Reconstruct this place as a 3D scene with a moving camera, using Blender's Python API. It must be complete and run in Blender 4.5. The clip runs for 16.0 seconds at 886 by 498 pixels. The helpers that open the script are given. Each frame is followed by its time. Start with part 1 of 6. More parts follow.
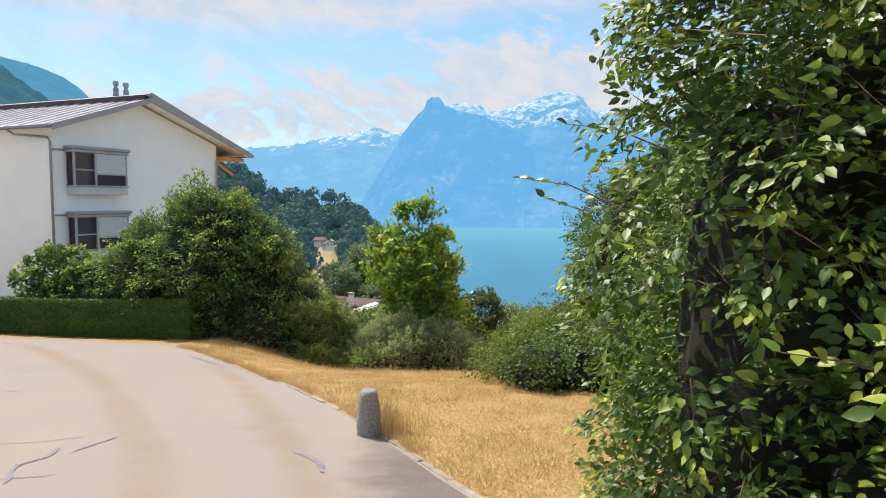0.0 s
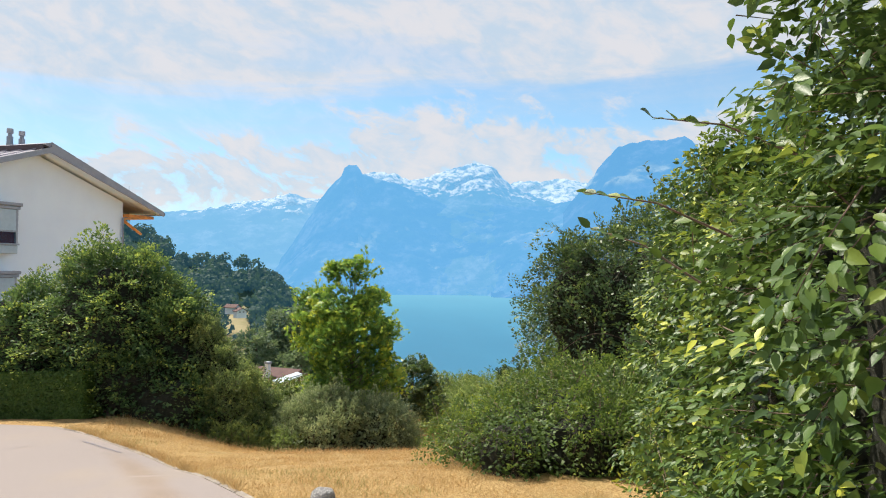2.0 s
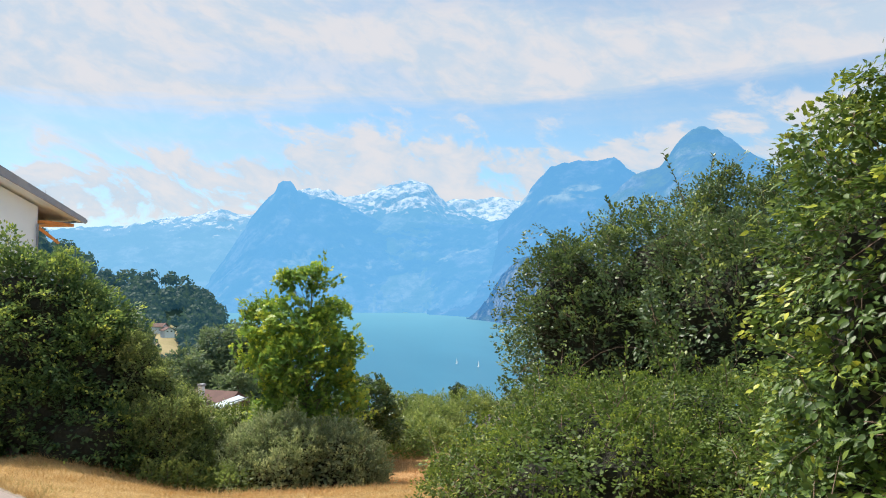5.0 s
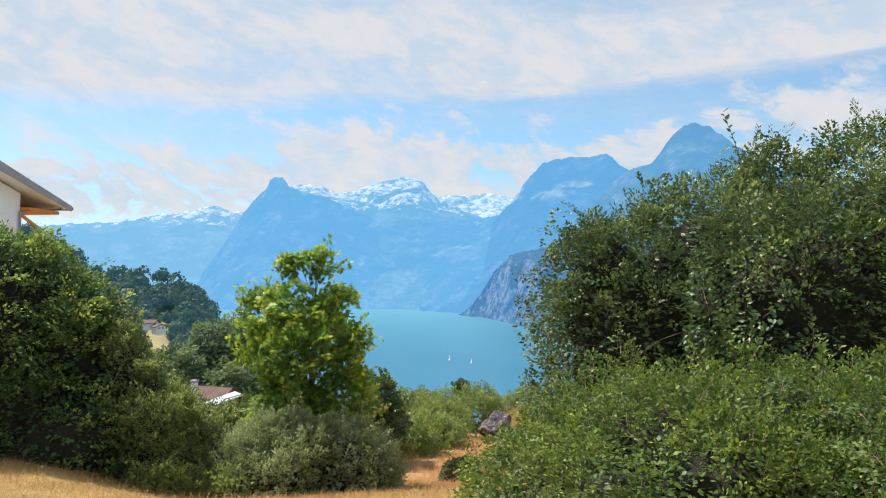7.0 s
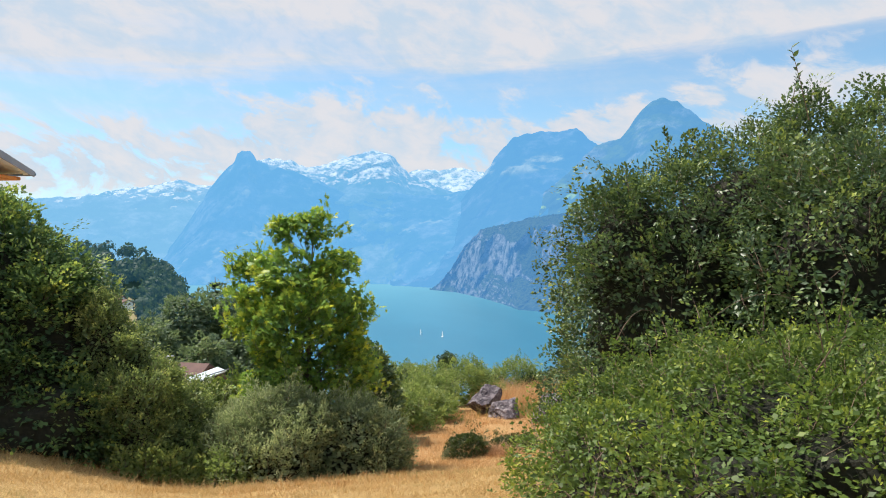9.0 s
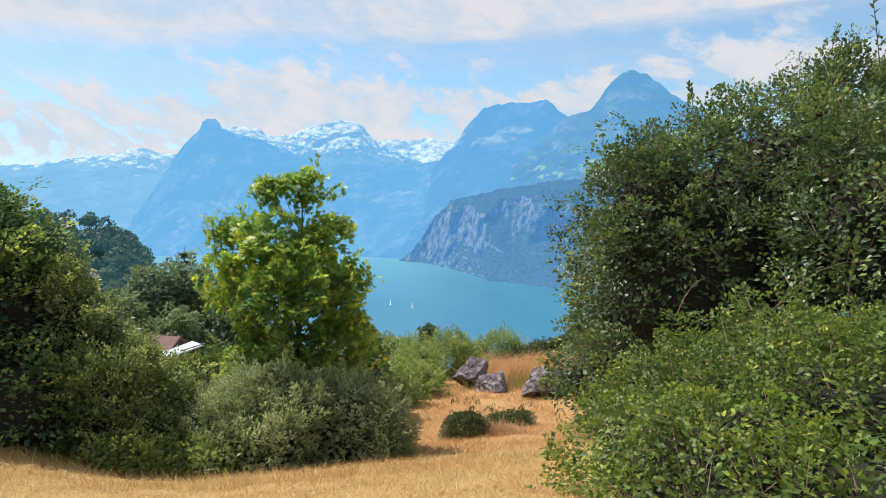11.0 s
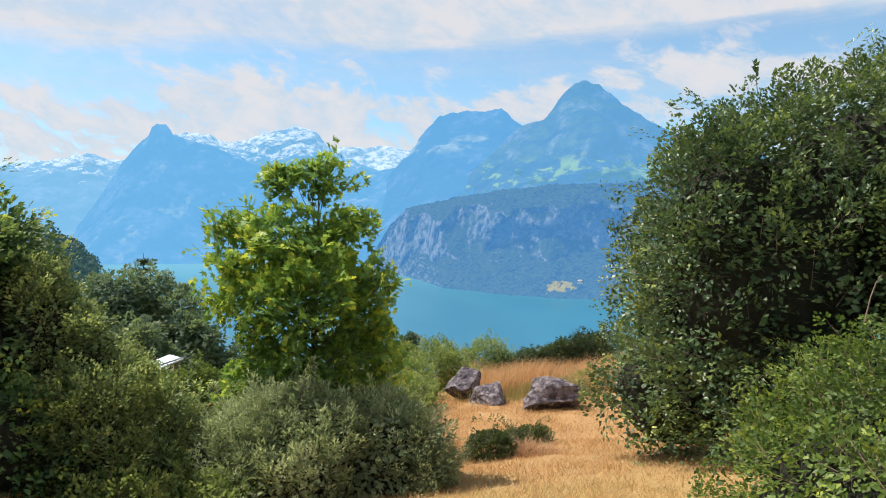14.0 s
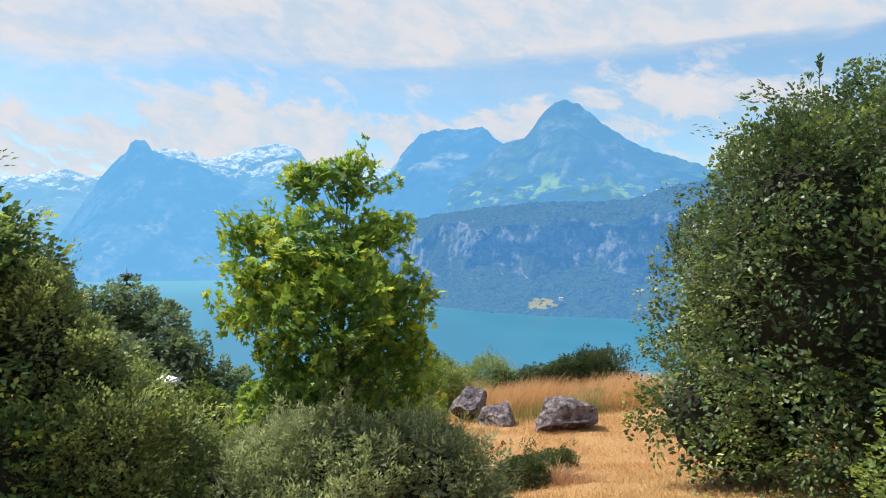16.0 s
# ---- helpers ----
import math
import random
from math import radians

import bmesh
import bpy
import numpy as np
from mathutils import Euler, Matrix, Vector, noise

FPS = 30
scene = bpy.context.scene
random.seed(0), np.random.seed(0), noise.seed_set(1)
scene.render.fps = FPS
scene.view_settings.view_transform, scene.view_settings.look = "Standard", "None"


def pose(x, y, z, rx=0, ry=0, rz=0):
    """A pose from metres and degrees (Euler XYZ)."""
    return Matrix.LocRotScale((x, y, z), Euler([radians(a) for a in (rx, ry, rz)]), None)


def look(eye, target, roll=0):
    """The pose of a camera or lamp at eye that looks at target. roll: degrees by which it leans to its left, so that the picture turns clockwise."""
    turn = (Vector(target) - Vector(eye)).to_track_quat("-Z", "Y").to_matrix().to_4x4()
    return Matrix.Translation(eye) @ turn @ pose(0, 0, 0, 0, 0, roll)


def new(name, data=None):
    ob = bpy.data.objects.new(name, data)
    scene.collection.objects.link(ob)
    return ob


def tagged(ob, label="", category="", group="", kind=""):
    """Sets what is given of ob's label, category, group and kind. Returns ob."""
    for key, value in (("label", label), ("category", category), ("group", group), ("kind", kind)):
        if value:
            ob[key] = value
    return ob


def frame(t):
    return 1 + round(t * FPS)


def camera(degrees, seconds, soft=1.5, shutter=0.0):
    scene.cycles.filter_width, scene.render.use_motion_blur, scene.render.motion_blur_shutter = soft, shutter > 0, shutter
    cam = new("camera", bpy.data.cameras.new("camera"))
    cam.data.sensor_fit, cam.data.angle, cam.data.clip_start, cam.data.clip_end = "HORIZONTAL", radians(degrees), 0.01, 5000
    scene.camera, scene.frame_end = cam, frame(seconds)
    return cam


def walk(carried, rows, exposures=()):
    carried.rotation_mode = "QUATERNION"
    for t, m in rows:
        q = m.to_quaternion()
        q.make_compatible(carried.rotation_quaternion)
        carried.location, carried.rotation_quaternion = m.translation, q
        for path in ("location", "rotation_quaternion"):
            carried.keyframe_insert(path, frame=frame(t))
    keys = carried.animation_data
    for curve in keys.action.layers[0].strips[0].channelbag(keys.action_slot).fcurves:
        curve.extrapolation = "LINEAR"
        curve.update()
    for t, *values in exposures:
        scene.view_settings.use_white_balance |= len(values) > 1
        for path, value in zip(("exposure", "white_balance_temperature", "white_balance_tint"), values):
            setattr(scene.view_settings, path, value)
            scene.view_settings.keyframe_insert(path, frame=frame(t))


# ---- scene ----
cam = camera(66.0, 16.0, soft=1.05)
PATH = [
    (0, (0.578, 0.72, 1.178), (0.523, 2.714, 1.033), 0.1),
    (0.5, (0.437, 1.124, 1.146), (0.439, 3.123, 1.066), 0.4),
    (1, (0.345, 1.458, 1.1), (0.411, 3.457, 1.082), 0.4),
    (1.5, (0.178, 1.854, 0.996), (0.31, 3.849, 1.027), 0.4),
    (2, (0.018, 2.168, 0.972), (0.206, 4.158, 1.025), 0.5),
    (2.5, (-0.084, 2.524, 0.901), (0.154, 4.509, 0.963), 0.5),
    (3, (-0.239, 2.831, 0.865), (0.041, 4.81, 0.931), 0.4),
    (5.5, (-0.672, 4.655, 0.668), (-0.292, 6.615, 0.777), 0.4),
    (6, (-0.742, 4.995, 0.586), (-0.359, 6.955, 0.693), 0.4),
    (6.5, (-0.815, 5.353, 0.545), (-0.424, 7.312, 0.65), 0.4),
    (7, (-0.879, 5.731, 0.491), (-0.483, 7.689, 0.586), 0.3),
    (7.5, (-1.055, 6.06, 0.426), (-0.649, 8.016, 0.508), 0.3),
    (8, (-1.199, 6.396, 0.377), (-0.78, 8.351, 0.448), 0.3),
    (8.5, (-1.292, 6.733, 0.346), (-0.84, 8.68, 0.39), 0.2),
    (9, (-1.399, 7.081, 0.284), (-0.918, 9.022, 0.305), 0.1),
    (11.5, (-1.846, 8.724, 0.137), (-1.263, 10.636, 0.065), 0.3),
    (12, (-2.0, 9.069, 0.084), (-1.403, 10.977, 0.01), 0.2),
    (12.5, (-2.151, 9.39, 0.065), (-1.539, 11.293, -0.01), 0.2),
    (13, (-2.273, 9.709, 0.028), (-1.646, 11.606, -0.046), 0.3),
    (13.5, (-2.428, 10.009, -0.013), (-1.767, 11.896, -0.073), 0.3),
    (14, (-2.556, 10.326, -0.036), (-1.865, 12.203, -0.076), 0.3),
    (14.5, (-2.623, 10.644, -0.066), (-1.913, 12.514, -0.092), 0.3),
    (15, (-2.743, 10.945, -0.099), (-2.02, 12.81, -0.109), 0.3),
    (15.5, (-2.898, 11.27, -0.115), (-2.163, 13.13, -0.114), 0.3),
    (16, (-3.026, 11.603, -0.189), (-2.283, 13.46, -0.178), 0.4),
]
walk(cam, [(t, look(eye, target, roll)) for t, eye, target, roll in PATH], [(0.0, 0.4), (16.0, 0.4)])
# ---------------------------------------------------------------- world, sun, exposure
SUN_AZ, SUN_EL = -44.0, 58.0          # degrees from +y (to the left: minus), above the horizon
EYE0 = Vector((-1.4, 7.0, 0.3))
LAKE_Z = -130.0


def sun_dir():
    a, e = radians(SUN_AZ), radians(SUN_EL)
    return Vector((math.sin(a) * math.cos(e), math.cos(a) * math.cos(e), math.sin(e)))


class Nodes:
    """Small helper round a node tree."""

    def __init__(self, tree):
        self.t = tree
        tree.nodes.clear()

    def add(self, kind, ins=None, **props):
        n = self.t.nodes.new(kind)
        for k, v in props.items():
            if k == "op":
                n.operation = v
            elif k == "blend":
                n.blend_type = v
            elif k == "dtype":
                n.data_type = v
            elif k == "sky":
                n.sky_type = v
        for k, v in (ins or {}).items():
            if isinstance(v, bpy.types.NodeSocket):
                self.t.links.new(v, n.inputs[k])
            else:
                n.inputs[k].default_value = v
        return n

    def math(self, op, a, b=0.0, c=0.0):
        return self.add("ShaderNodeMath", {0: a, 1: b, 2: c}, op=op).outputs[0]

    def mix(self, f, a, b):
        n = self.t.nodes.new("ShaderNodeMix")
        n.data_type = "RGBA"
        for key, v in ((0, f), (6, a), (7, b)):
            if isinstance(v, bpy.types.NodeSocket):
                self.t.links.new(v, n.inputs[key])
            else:
                n.inputs[key].default_value = (*v, 1) if key and len(v) == 3 else v
        return n.outputs[2]

    def noise(self, vec, scale, detail=4.0, rough=0.55, lac=2.0):
        return self.add("ShaderNodeTexNoise", {"Vector": vec, "Scale": scale, "Detail": detail, "Roughness": rough, "Lacunarity": lac}).outputs["Fac"]

    def ramp(self, f, *stops):
        n = self.t.nodes.new("ShaderNodeValToRGB")
        self.t.links.new(f, n.inputs[0])
        el = n.color_ramp.elements
        while len(el) < len(stops):
            el.new(0.5)
        for e, (p, c) in zip(el, stops):
            e.position = p
            e.color = (*c, 1) if isinstance(c, tuple) else (c, c, c, 1)
        return n.outputs[0]

    def smooth(self, v, lo, hi):
        n = self.t.nodes.new("ShaderNodeMapRange")
        n.interpolation_type = "SMOOTHSTEP"
        self.t.links.new(v, n.inputs[0])
        n.inputs[1].default_value, n.inputs[2].default_value = lo, hi
        return n.outputs[0]


def build_world():
    w = bpy.data.worlds.new("sky")
    scene.world = w
    w.use_nodes = True
    N = Nodes(w.node_tree)
    sky = N.add("ShaderNodeTexSky", sky="NISHITA")
    sky.sun_disc = False
    sky.sun_elevation, sky.sun_rotation = radians(SUN_EL), radians(SUN_AZ)
    sky.altitude, sky.air_density, sky.dust_density, sky.ozone_density = 700, 1.0, 0.6, 1.6
    tc = N.add("ShaderNodeTexCoord").outputs["Generated"]
    sep = N.add("ShaderNodeSeparateXYZ", {0: tc}).outputs
    az = N.math("MULTIPLY", N.math("ARCTAN2", sep[0], sep[1]), 57.2958)
    el = N.math("MULTIPLY", N.math("ARCSINE", sep[2]), 57.2958)
    # cloud layers live on (azimuth, elevation), stretched sideways
    p = N.add("ShaderNodeCombineXYZ", {0: N.math("MULTIPLY", az, 0.075), 1: N.math("ADD", N.math("MULTIPLY", el, 0.13), N.math("MULTIPLY", az, 0.03)), 2: 3.7}).outputs[0]
    q = N.add("ShaderNodeCombineXYZ", {0: N.math("MULTIPLY", az, 0.016), 1: N.math("SUBTRACT", N.math("MULTIPLY", el, 0.11), N.math("MULTIPLY", az, 0.004)), 2: 9.1}).outputs[0]
    curl = N.add("ShaderNodeTexNoise", {"Vector": p, "Scale": 1.3, "Detail": 3.0}).outputs["Color"]
    bent = N.add("ShaderNodeVectorMath", {0: p, 1: N.add("ShaderNodeVectorMath", {0: curl, 1: (0.55, 0.55, 0.55)}, op="MULTIPLY").outputs[0]}, op="ADD").outputs[0]
    big = N.noise(bent, 2.6, 11.0, 0.62)
    wisp = N.noise(q, 1.9, 7.0, 0.58)

    def bank(a0, e0, wa, we, k):
        da, de = N.math("MULTIPLY", N.math("SUBTRACT", az, a0), 1.0 / wa), N.math("MULTIPLY", N.math("SUBTRACT", el, e0), 1.0 / we)
        d2 = N.math("ADD", N.math("MULTIPLY", da, da), N.math("MULTIPLY", de, de))
        return N.math("MULTIPLY", N.math("EXPONENT", N.math("MULTIPLY", d2, -1.0)), k)

    # high veil of stretched cloud
    lift = N.math("SUBTRACT", el, N.math("MULTIPLY", N.math("MINIMUM", az, 30.0), 0.05))
    lift = N.math("ADD", lift, N.math("MULTIPLY", N.math("SUBTRACT", wisp, 0.5), 6.0))
    veil = N.math("MULTIPLY", N.smooth(lift, 13.4, 16.0), N.math("SUBTRACT", 1.0, N.math("MULTIPLY", N.smooth(lift, 17.5, 24.0), 0.55)))
    veil = N.math("MULTIPLY", veil, N.math("ADD", 0.55, N.math("MULTIPLY", N.smooth(wisp, 0.34, 0.60), 0.42)))
    # broken cumulus above the summits, in a few banks
    mid = N.math("ADD", N.math("ADD", bank(8, 9.4, 17, 4.2, 1.15), bank(41, 11.5, 10, 3.2, 0.95)), N.math("ADD", bank(27, 9.8, 7, 2.4, 0.8), bank(-17, 6.8, 14, 3.0, 0.85)))
    mid = N.math("MINIMUM", N.math("ADD", mid, bank(90, 14, 30, 12, 0.8)), 1.0)
    cum = N.math("MULTIPLY", N.smooth(N.math("ADD", big, N.math("MULTIPLY", mid, 0.22)), 0.58, 0.74), N.math("ADD", 0.30, N.math("MULTIPLY", mid, 0.66)))
    low = N.math("MULTIPLY", N.math("SUBTRACT", 1.0, N.smooth(el, 3.0, 12.0)), 0.55)
    pale = N.math("ADD", N.math("ADD", 0.16, N.math("MULTIPLY", N.math("SUBTRACT", 1.0, N.smooth(az, -22.0, 4.0)), 0.22)), N.math("MULTIPLY", N.smooth(wisp, 0.42, 0.70), 0.35))
    cover = N.math("MINIMUM", N.math("ADD", N.math("MAXIMUM", veil, cum), N.math("MAXIMUM", low, pale)), 0.95)
    tint = N.mix(N.smooth(N.math("ADD", N.math("MULTIPLY", big, 0.7), N.math("MULTIPLY", N.noise(bent, 7.0, 5.0), 0.3)), 0.38, 0.62), CLOUD_A, CLOUD_B)
    base = N.add("ShaderNodeMix", {0: 1.0, 6: sky.outputs[0], 7: (*SKY_TINT, 1)}, blend="MULTIPLY", dtype="RGBA")
    base.data_type, base.blend_type = "RGBA", "MULTIPLY"
    w.node_tree.links.new(sky.outputs[0], base.inputs[6])
    base.inputs[0].default_value = 1.0
    base.inputs[7].default_value = (*SKY_TINT, 1)
    col = N.mix(cover, base.outputs[2], tint)
    bg = N.add("ShaderNodeBackground", {"Color": col, "Strength": SKY_STRENGTH})
    out = N.add("ShaderNodeOutputWorld")
    w.node_tree.links.new(bg.outputs[0], out.inputs[0])


SKY_STRENGTH = 0.074
SKY_TINT = (1.32, 1.74, 1.76)
CLOUD_A, CLOUD_B = (5.9, 7.1, 8.4), (8.0, 7.9, 8.2)
build_world()
sun = new("sun", bpy.data.lights.new("sun", "SUN"))
sun.data.energy, sun.data.angle, sun.data.color = 5.0, radians(0.6), (1.0, 0.93, 0.82)
sun.matrix_world = look(sun_dir() * 50, (0, 0, 0))

# ---------------------------------------------------------------- materials


def material(name):
    m = bpy.data.materials.new(name)
    m.use_nodes = True
    N = Nodes(m.node_tree)
    return m, N


def finish(m, N, shader, bump=None):
    out = N.add("ShaderNodeOutputMaterial")
    m.node_tree.links.new(shader, out.inputs[0])
    return m


def coords(N):
    return N.add("ShaderNodeTexCoord").outputs["Object"]


def bumped(N, h, strength, dist=0.02):
    return N.add("ShaderNodeBump", {"Height": h, "Strength": strength, "Distance": dist}).outputs[0]


def surface(name, a, b, scale, rough=0.8, fine=None, bump=0.3, dist=0.01, metallic=0.0, stain=None, spec=0.5):
    """A matt surface: two colours at one scale, finer grain at another, stains."""
    m, N = material(name)
    c = coords(N)
    n1 = N.noise(c, scale, 5.0, 0.6)
    n2 = N.noise(c, fine or scale * 14, 3.0, 0.6)
    f = N.math("ADD", N.math("MULTIPLY", N.smooth(n1, 0.3, 0.7), 0.7), N.math("MULTIPLY", N.smooth(n2, 0.3, 0.7), 0.3))
    col = N.mix(f, a, b)
    if stain:
        s = N.smooth(N.noise(c, scale * 0.37, 3.0), 0.5, 0.72)
        col = N.mix(N.math("MULTIPLY", s, 0.6), col, stain)
    bs = N.add("ShaderNodeBsdfPrincipled", {"Base Color": col, "Roughness": rough, "Metallic": metallic, "Specular IOR Level": spec, "Normal": bumped(N, n2, bump, dist)})
    return finish(m, N, bs.outputs[0])


def leaf_material(name, dark, mid, light, clump=1.2, translucent=0.38, gloss=0.5, air=None):
    """Leaf colours that vary from leaf to leaf, from bough to bough and with the age of the leaf."""
    m, N = material(name)
    isl = N.add("ShaderNodeNewGeometry").outputs["Random Per Island"]
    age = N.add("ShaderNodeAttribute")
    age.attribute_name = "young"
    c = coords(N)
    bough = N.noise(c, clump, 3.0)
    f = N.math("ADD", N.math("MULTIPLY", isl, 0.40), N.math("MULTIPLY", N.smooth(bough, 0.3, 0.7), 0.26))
    # tips pale with leaf age, and sunlit tips are put into the same colour
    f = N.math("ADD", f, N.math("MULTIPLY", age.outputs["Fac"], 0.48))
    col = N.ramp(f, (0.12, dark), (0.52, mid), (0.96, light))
    vein = N.noise(c, 120.0, 2.0)
    bs = N.add("ShaderNodeBsdfPrincipled", {"Base Color": col, "Roughness": gloss, "Specular IOR Level": 0.30, "Normal": bumped(N, vein, 0.25, 0.004)})
    back = N.mix(0.35, col, (0.25, 0.36, 0.07))
    tr = N.add("ShaderNodeBsdfTranslucent", {"Color": back})
    mx = N.add("ShaderNodeMixShader", {0: translucent, 1: bs.outputs[0], 2: tr.outputs[0]})
    # air: distant haze, mixed into the leaves as a faint bluish glow
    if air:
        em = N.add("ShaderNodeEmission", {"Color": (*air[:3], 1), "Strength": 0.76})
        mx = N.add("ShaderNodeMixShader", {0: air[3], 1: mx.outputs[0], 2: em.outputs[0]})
    return finish(m, N, mx.outputs[0])


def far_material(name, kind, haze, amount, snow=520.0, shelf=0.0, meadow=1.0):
    """Slopes seen through kilometres of air: rock, wood, meadow and snow, with the haze painted in as a bluish glow."""
    m, N = material(name)
    geo = N.add("ShaderNodeNewGeometry")
    pos = geo.outputs["Position"]
    sep = N.add("ShaderNodeSeparateXYZ", {0: pos}).outputs
    nz = N.add("ShaderNodeSeparateXYZ", {0: geo.outputs["Normal"]}).outputs[2]
    n1 = N.noise(pos, 0.006, 6.0, 0.62)
    n2 = N.noise(pos, 0.03, 5.0, 0.65)
    wood = N.mix(N.smooth(n2, 0.35, 0.65), (0.03, 0.055, 0.025), (0.075, 0.115, 0.045))
    rock = N.mix(N.smooth(n2, 0.35, 0.65), (0.17, 0.16, 0.15), (0.44, 0.42, 0.40))
    if kind == "snow":
        col = N.mix(N.smooth(n1, 0.42, 0.6), wood, rock)
        drift = N.noise(N.add("ShaderNodeVectorMath", {0: pos, 1: (1.0, 1.0, 1.8)}, op="MULTIPLY").outputs[0], 0.011, 6.0, 0.66)
        high = N.math("ADD", N.math("MULTIPLY", N.math("SUBTRACT", sep[2], snow), 0.0016), N.math("SUBTRACT", drift, 0.5))
        s = N.math("MULTIPLY", N.smooth(high, -0.04, 0.03), N.smooth(N.noise(pos, 0.02, 4.0, 0.7), 0.36, 0.56))
        col = N.mix(s, col, (0.95, 0.93, 0.92))
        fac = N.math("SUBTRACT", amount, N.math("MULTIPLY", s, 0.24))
    elif kind == "ridge":
        col = N.mix(N.smooth(n1, 0.42, 0.6), wood, rock)
        scree = N.noise(N.add("ShaderNodeVectorMath", {0: pos, 1: (1.0, 1.0, 0.35)}, op="MULTIPLY").outputs[0], 0.009, 4.0, 0.6)
        scree = N.math("MULTIPLY", N.smooth(scree, 0.60, 0.68), 0.8)
        col = N.mix(scree, col, (0.62, 0.64, 0.52))
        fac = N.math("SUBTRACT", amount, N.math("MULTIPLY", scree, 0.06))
    elif kind == "alp":
        col = N.mix(N.smooth(n1, 0.50, 0.66), wood, rock)
        band = N.add("ShaderNodeVectorMath", {0: pos, 1: (1.0, 1.0, 2.6)}, op="MULTIPLY").outputs[0]
        mead = N.math("MULTIPLY", N.smooth(N.noise(band, 0.0085, 5.0, 0.6), 0.49, 0.55), N.math("MULTIPLY", N.smooth(sep[2], 150.0, 210.0), meadow))
        mead = N.math("MULTIPLY", mead, N.math("SUBTRACT", 1.0, N.math("MULTIPLY", N.smooth(sep[2], 290.0, 370.0), 0.82)))
        ledge = N.math("MULTIPLY", N.smooth(N.noise(band, 0.0045, 4.0, 0.55), 0.44, 0.56), N.math("MULTIPLY", N.smooth(sep[2], 400.0, 440.0), N.math("MULTIPLY", N.math("SUBTRACT", 1.0, N.smooth(sep[2], 500.0, 560.0)), shelf)))
        col = N.mix(mead, col, (0.34, 0.50, 0.15))
        col = N.mix(ledge, col, (0.58, 0.60, 0.46))
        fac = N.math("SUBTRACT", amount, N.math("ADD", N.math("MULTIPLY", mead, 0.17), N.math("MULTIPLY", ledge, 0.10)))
    elif kind == "cliff":
        steep = N.math("SUBTRACT", 1.0, N.smooth(nz, 0.42, 0.66))
        rock = N.mix(N.smooth(n2, 0.35, 0.65), (0.20, 0.21, 0.21), (0.58, 0.58, 0.57))
        col = N.mix(N.math("MULTIPLY", N.math("MULTIPLY", steep, 0.9), N.smooth(n2, 0.36, 0.54)), wood, rock)
        tree = N.noise(pos, 0.10, 3.0, 0.65)
        col = N.mix(N.math("MULTIPLY", N.smooth(tree, 0.42, 0.60), N.math("SUBTRACT", 0.85, N.math("MULTIPLY", steep, 0.7))), col, (0.13, 0.18, 0.065))
        off = N.add("ShaderNodeVectorMath", {0: pos, 1: (742.0, 1304.0, -100.0)}, op="SUBTRACT").outputs[0]
        off = N.add("ShaderNodeVectorMath", {0: off, 1: (1.0, 1.2, 1.3)}, op="MULTIPLY").outputs[0]
        far = N.add("ShaderNodeVectorMath", {0: off}, op="LENGTH").outputs["Value"]
        clear = N.math("SUBTRACT", 1.0, N.smooth(N.math("ADD", far, N.math("MULTIPLY", N.noise(pos, 0.035, 3.0), 110.0)), 88.0, 92.0))
        col = N.mix(clear, col, (0.42, 0.35, 0.10))
        n2 = N.math("ADD", N.math("MULTIPLY", n2, 0.4), N.math("MULTIPLY", tree, 0.8))
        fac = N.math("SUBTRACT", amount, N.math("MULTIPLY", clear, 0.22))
    else:
        col = wood
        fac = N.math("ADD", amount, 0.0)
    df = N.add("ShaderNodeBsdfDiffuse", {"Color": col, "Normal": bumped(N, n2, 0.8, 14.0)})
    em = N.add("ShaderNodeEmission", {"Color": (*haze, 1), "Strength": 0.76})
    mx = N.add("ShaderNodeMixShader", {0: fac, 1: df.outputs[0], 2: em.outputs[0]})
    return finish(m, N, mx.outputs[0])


def lake_material():
    m, N = material("lake_water")
    pos = N.add("ShaderNodeNewGeometry").outputs["Position"]
    st = N.add("ShaderNodeVectorMath", {0: pos, 1: (1.0, 0.35, 1.0)}, op="MULTIPLY").outputs[0]
    col = N.mix(N.smooth(N.noise(st, 0.004, 4.0), 0.35, 0.65), (0.020, 0.138, 0.228), (0.028, 0.165, 0.262))
    bs = N.add("ShaderNodeBsdfPrincipled", {"Base Color": col, "Roughness": 0.30, "IOR": 1.33, "Specular IOR Level": 0.5, "Normal": bumped(N, N.noise(st, 0.35, 4.0), 0.12, 0.3)})
    # haze painted over the water as a pale glow, stronger farther out
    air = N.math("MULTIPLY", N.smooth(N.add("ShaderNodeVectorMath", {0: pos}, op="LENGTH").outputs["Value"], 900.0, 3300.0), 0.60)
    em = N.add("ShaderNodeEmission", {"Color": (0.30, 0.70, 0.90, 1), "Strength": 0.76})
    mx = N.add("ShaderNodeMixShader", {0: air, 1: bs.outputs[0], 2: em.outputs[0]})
    return finish(m, N, mx.outputs[0])


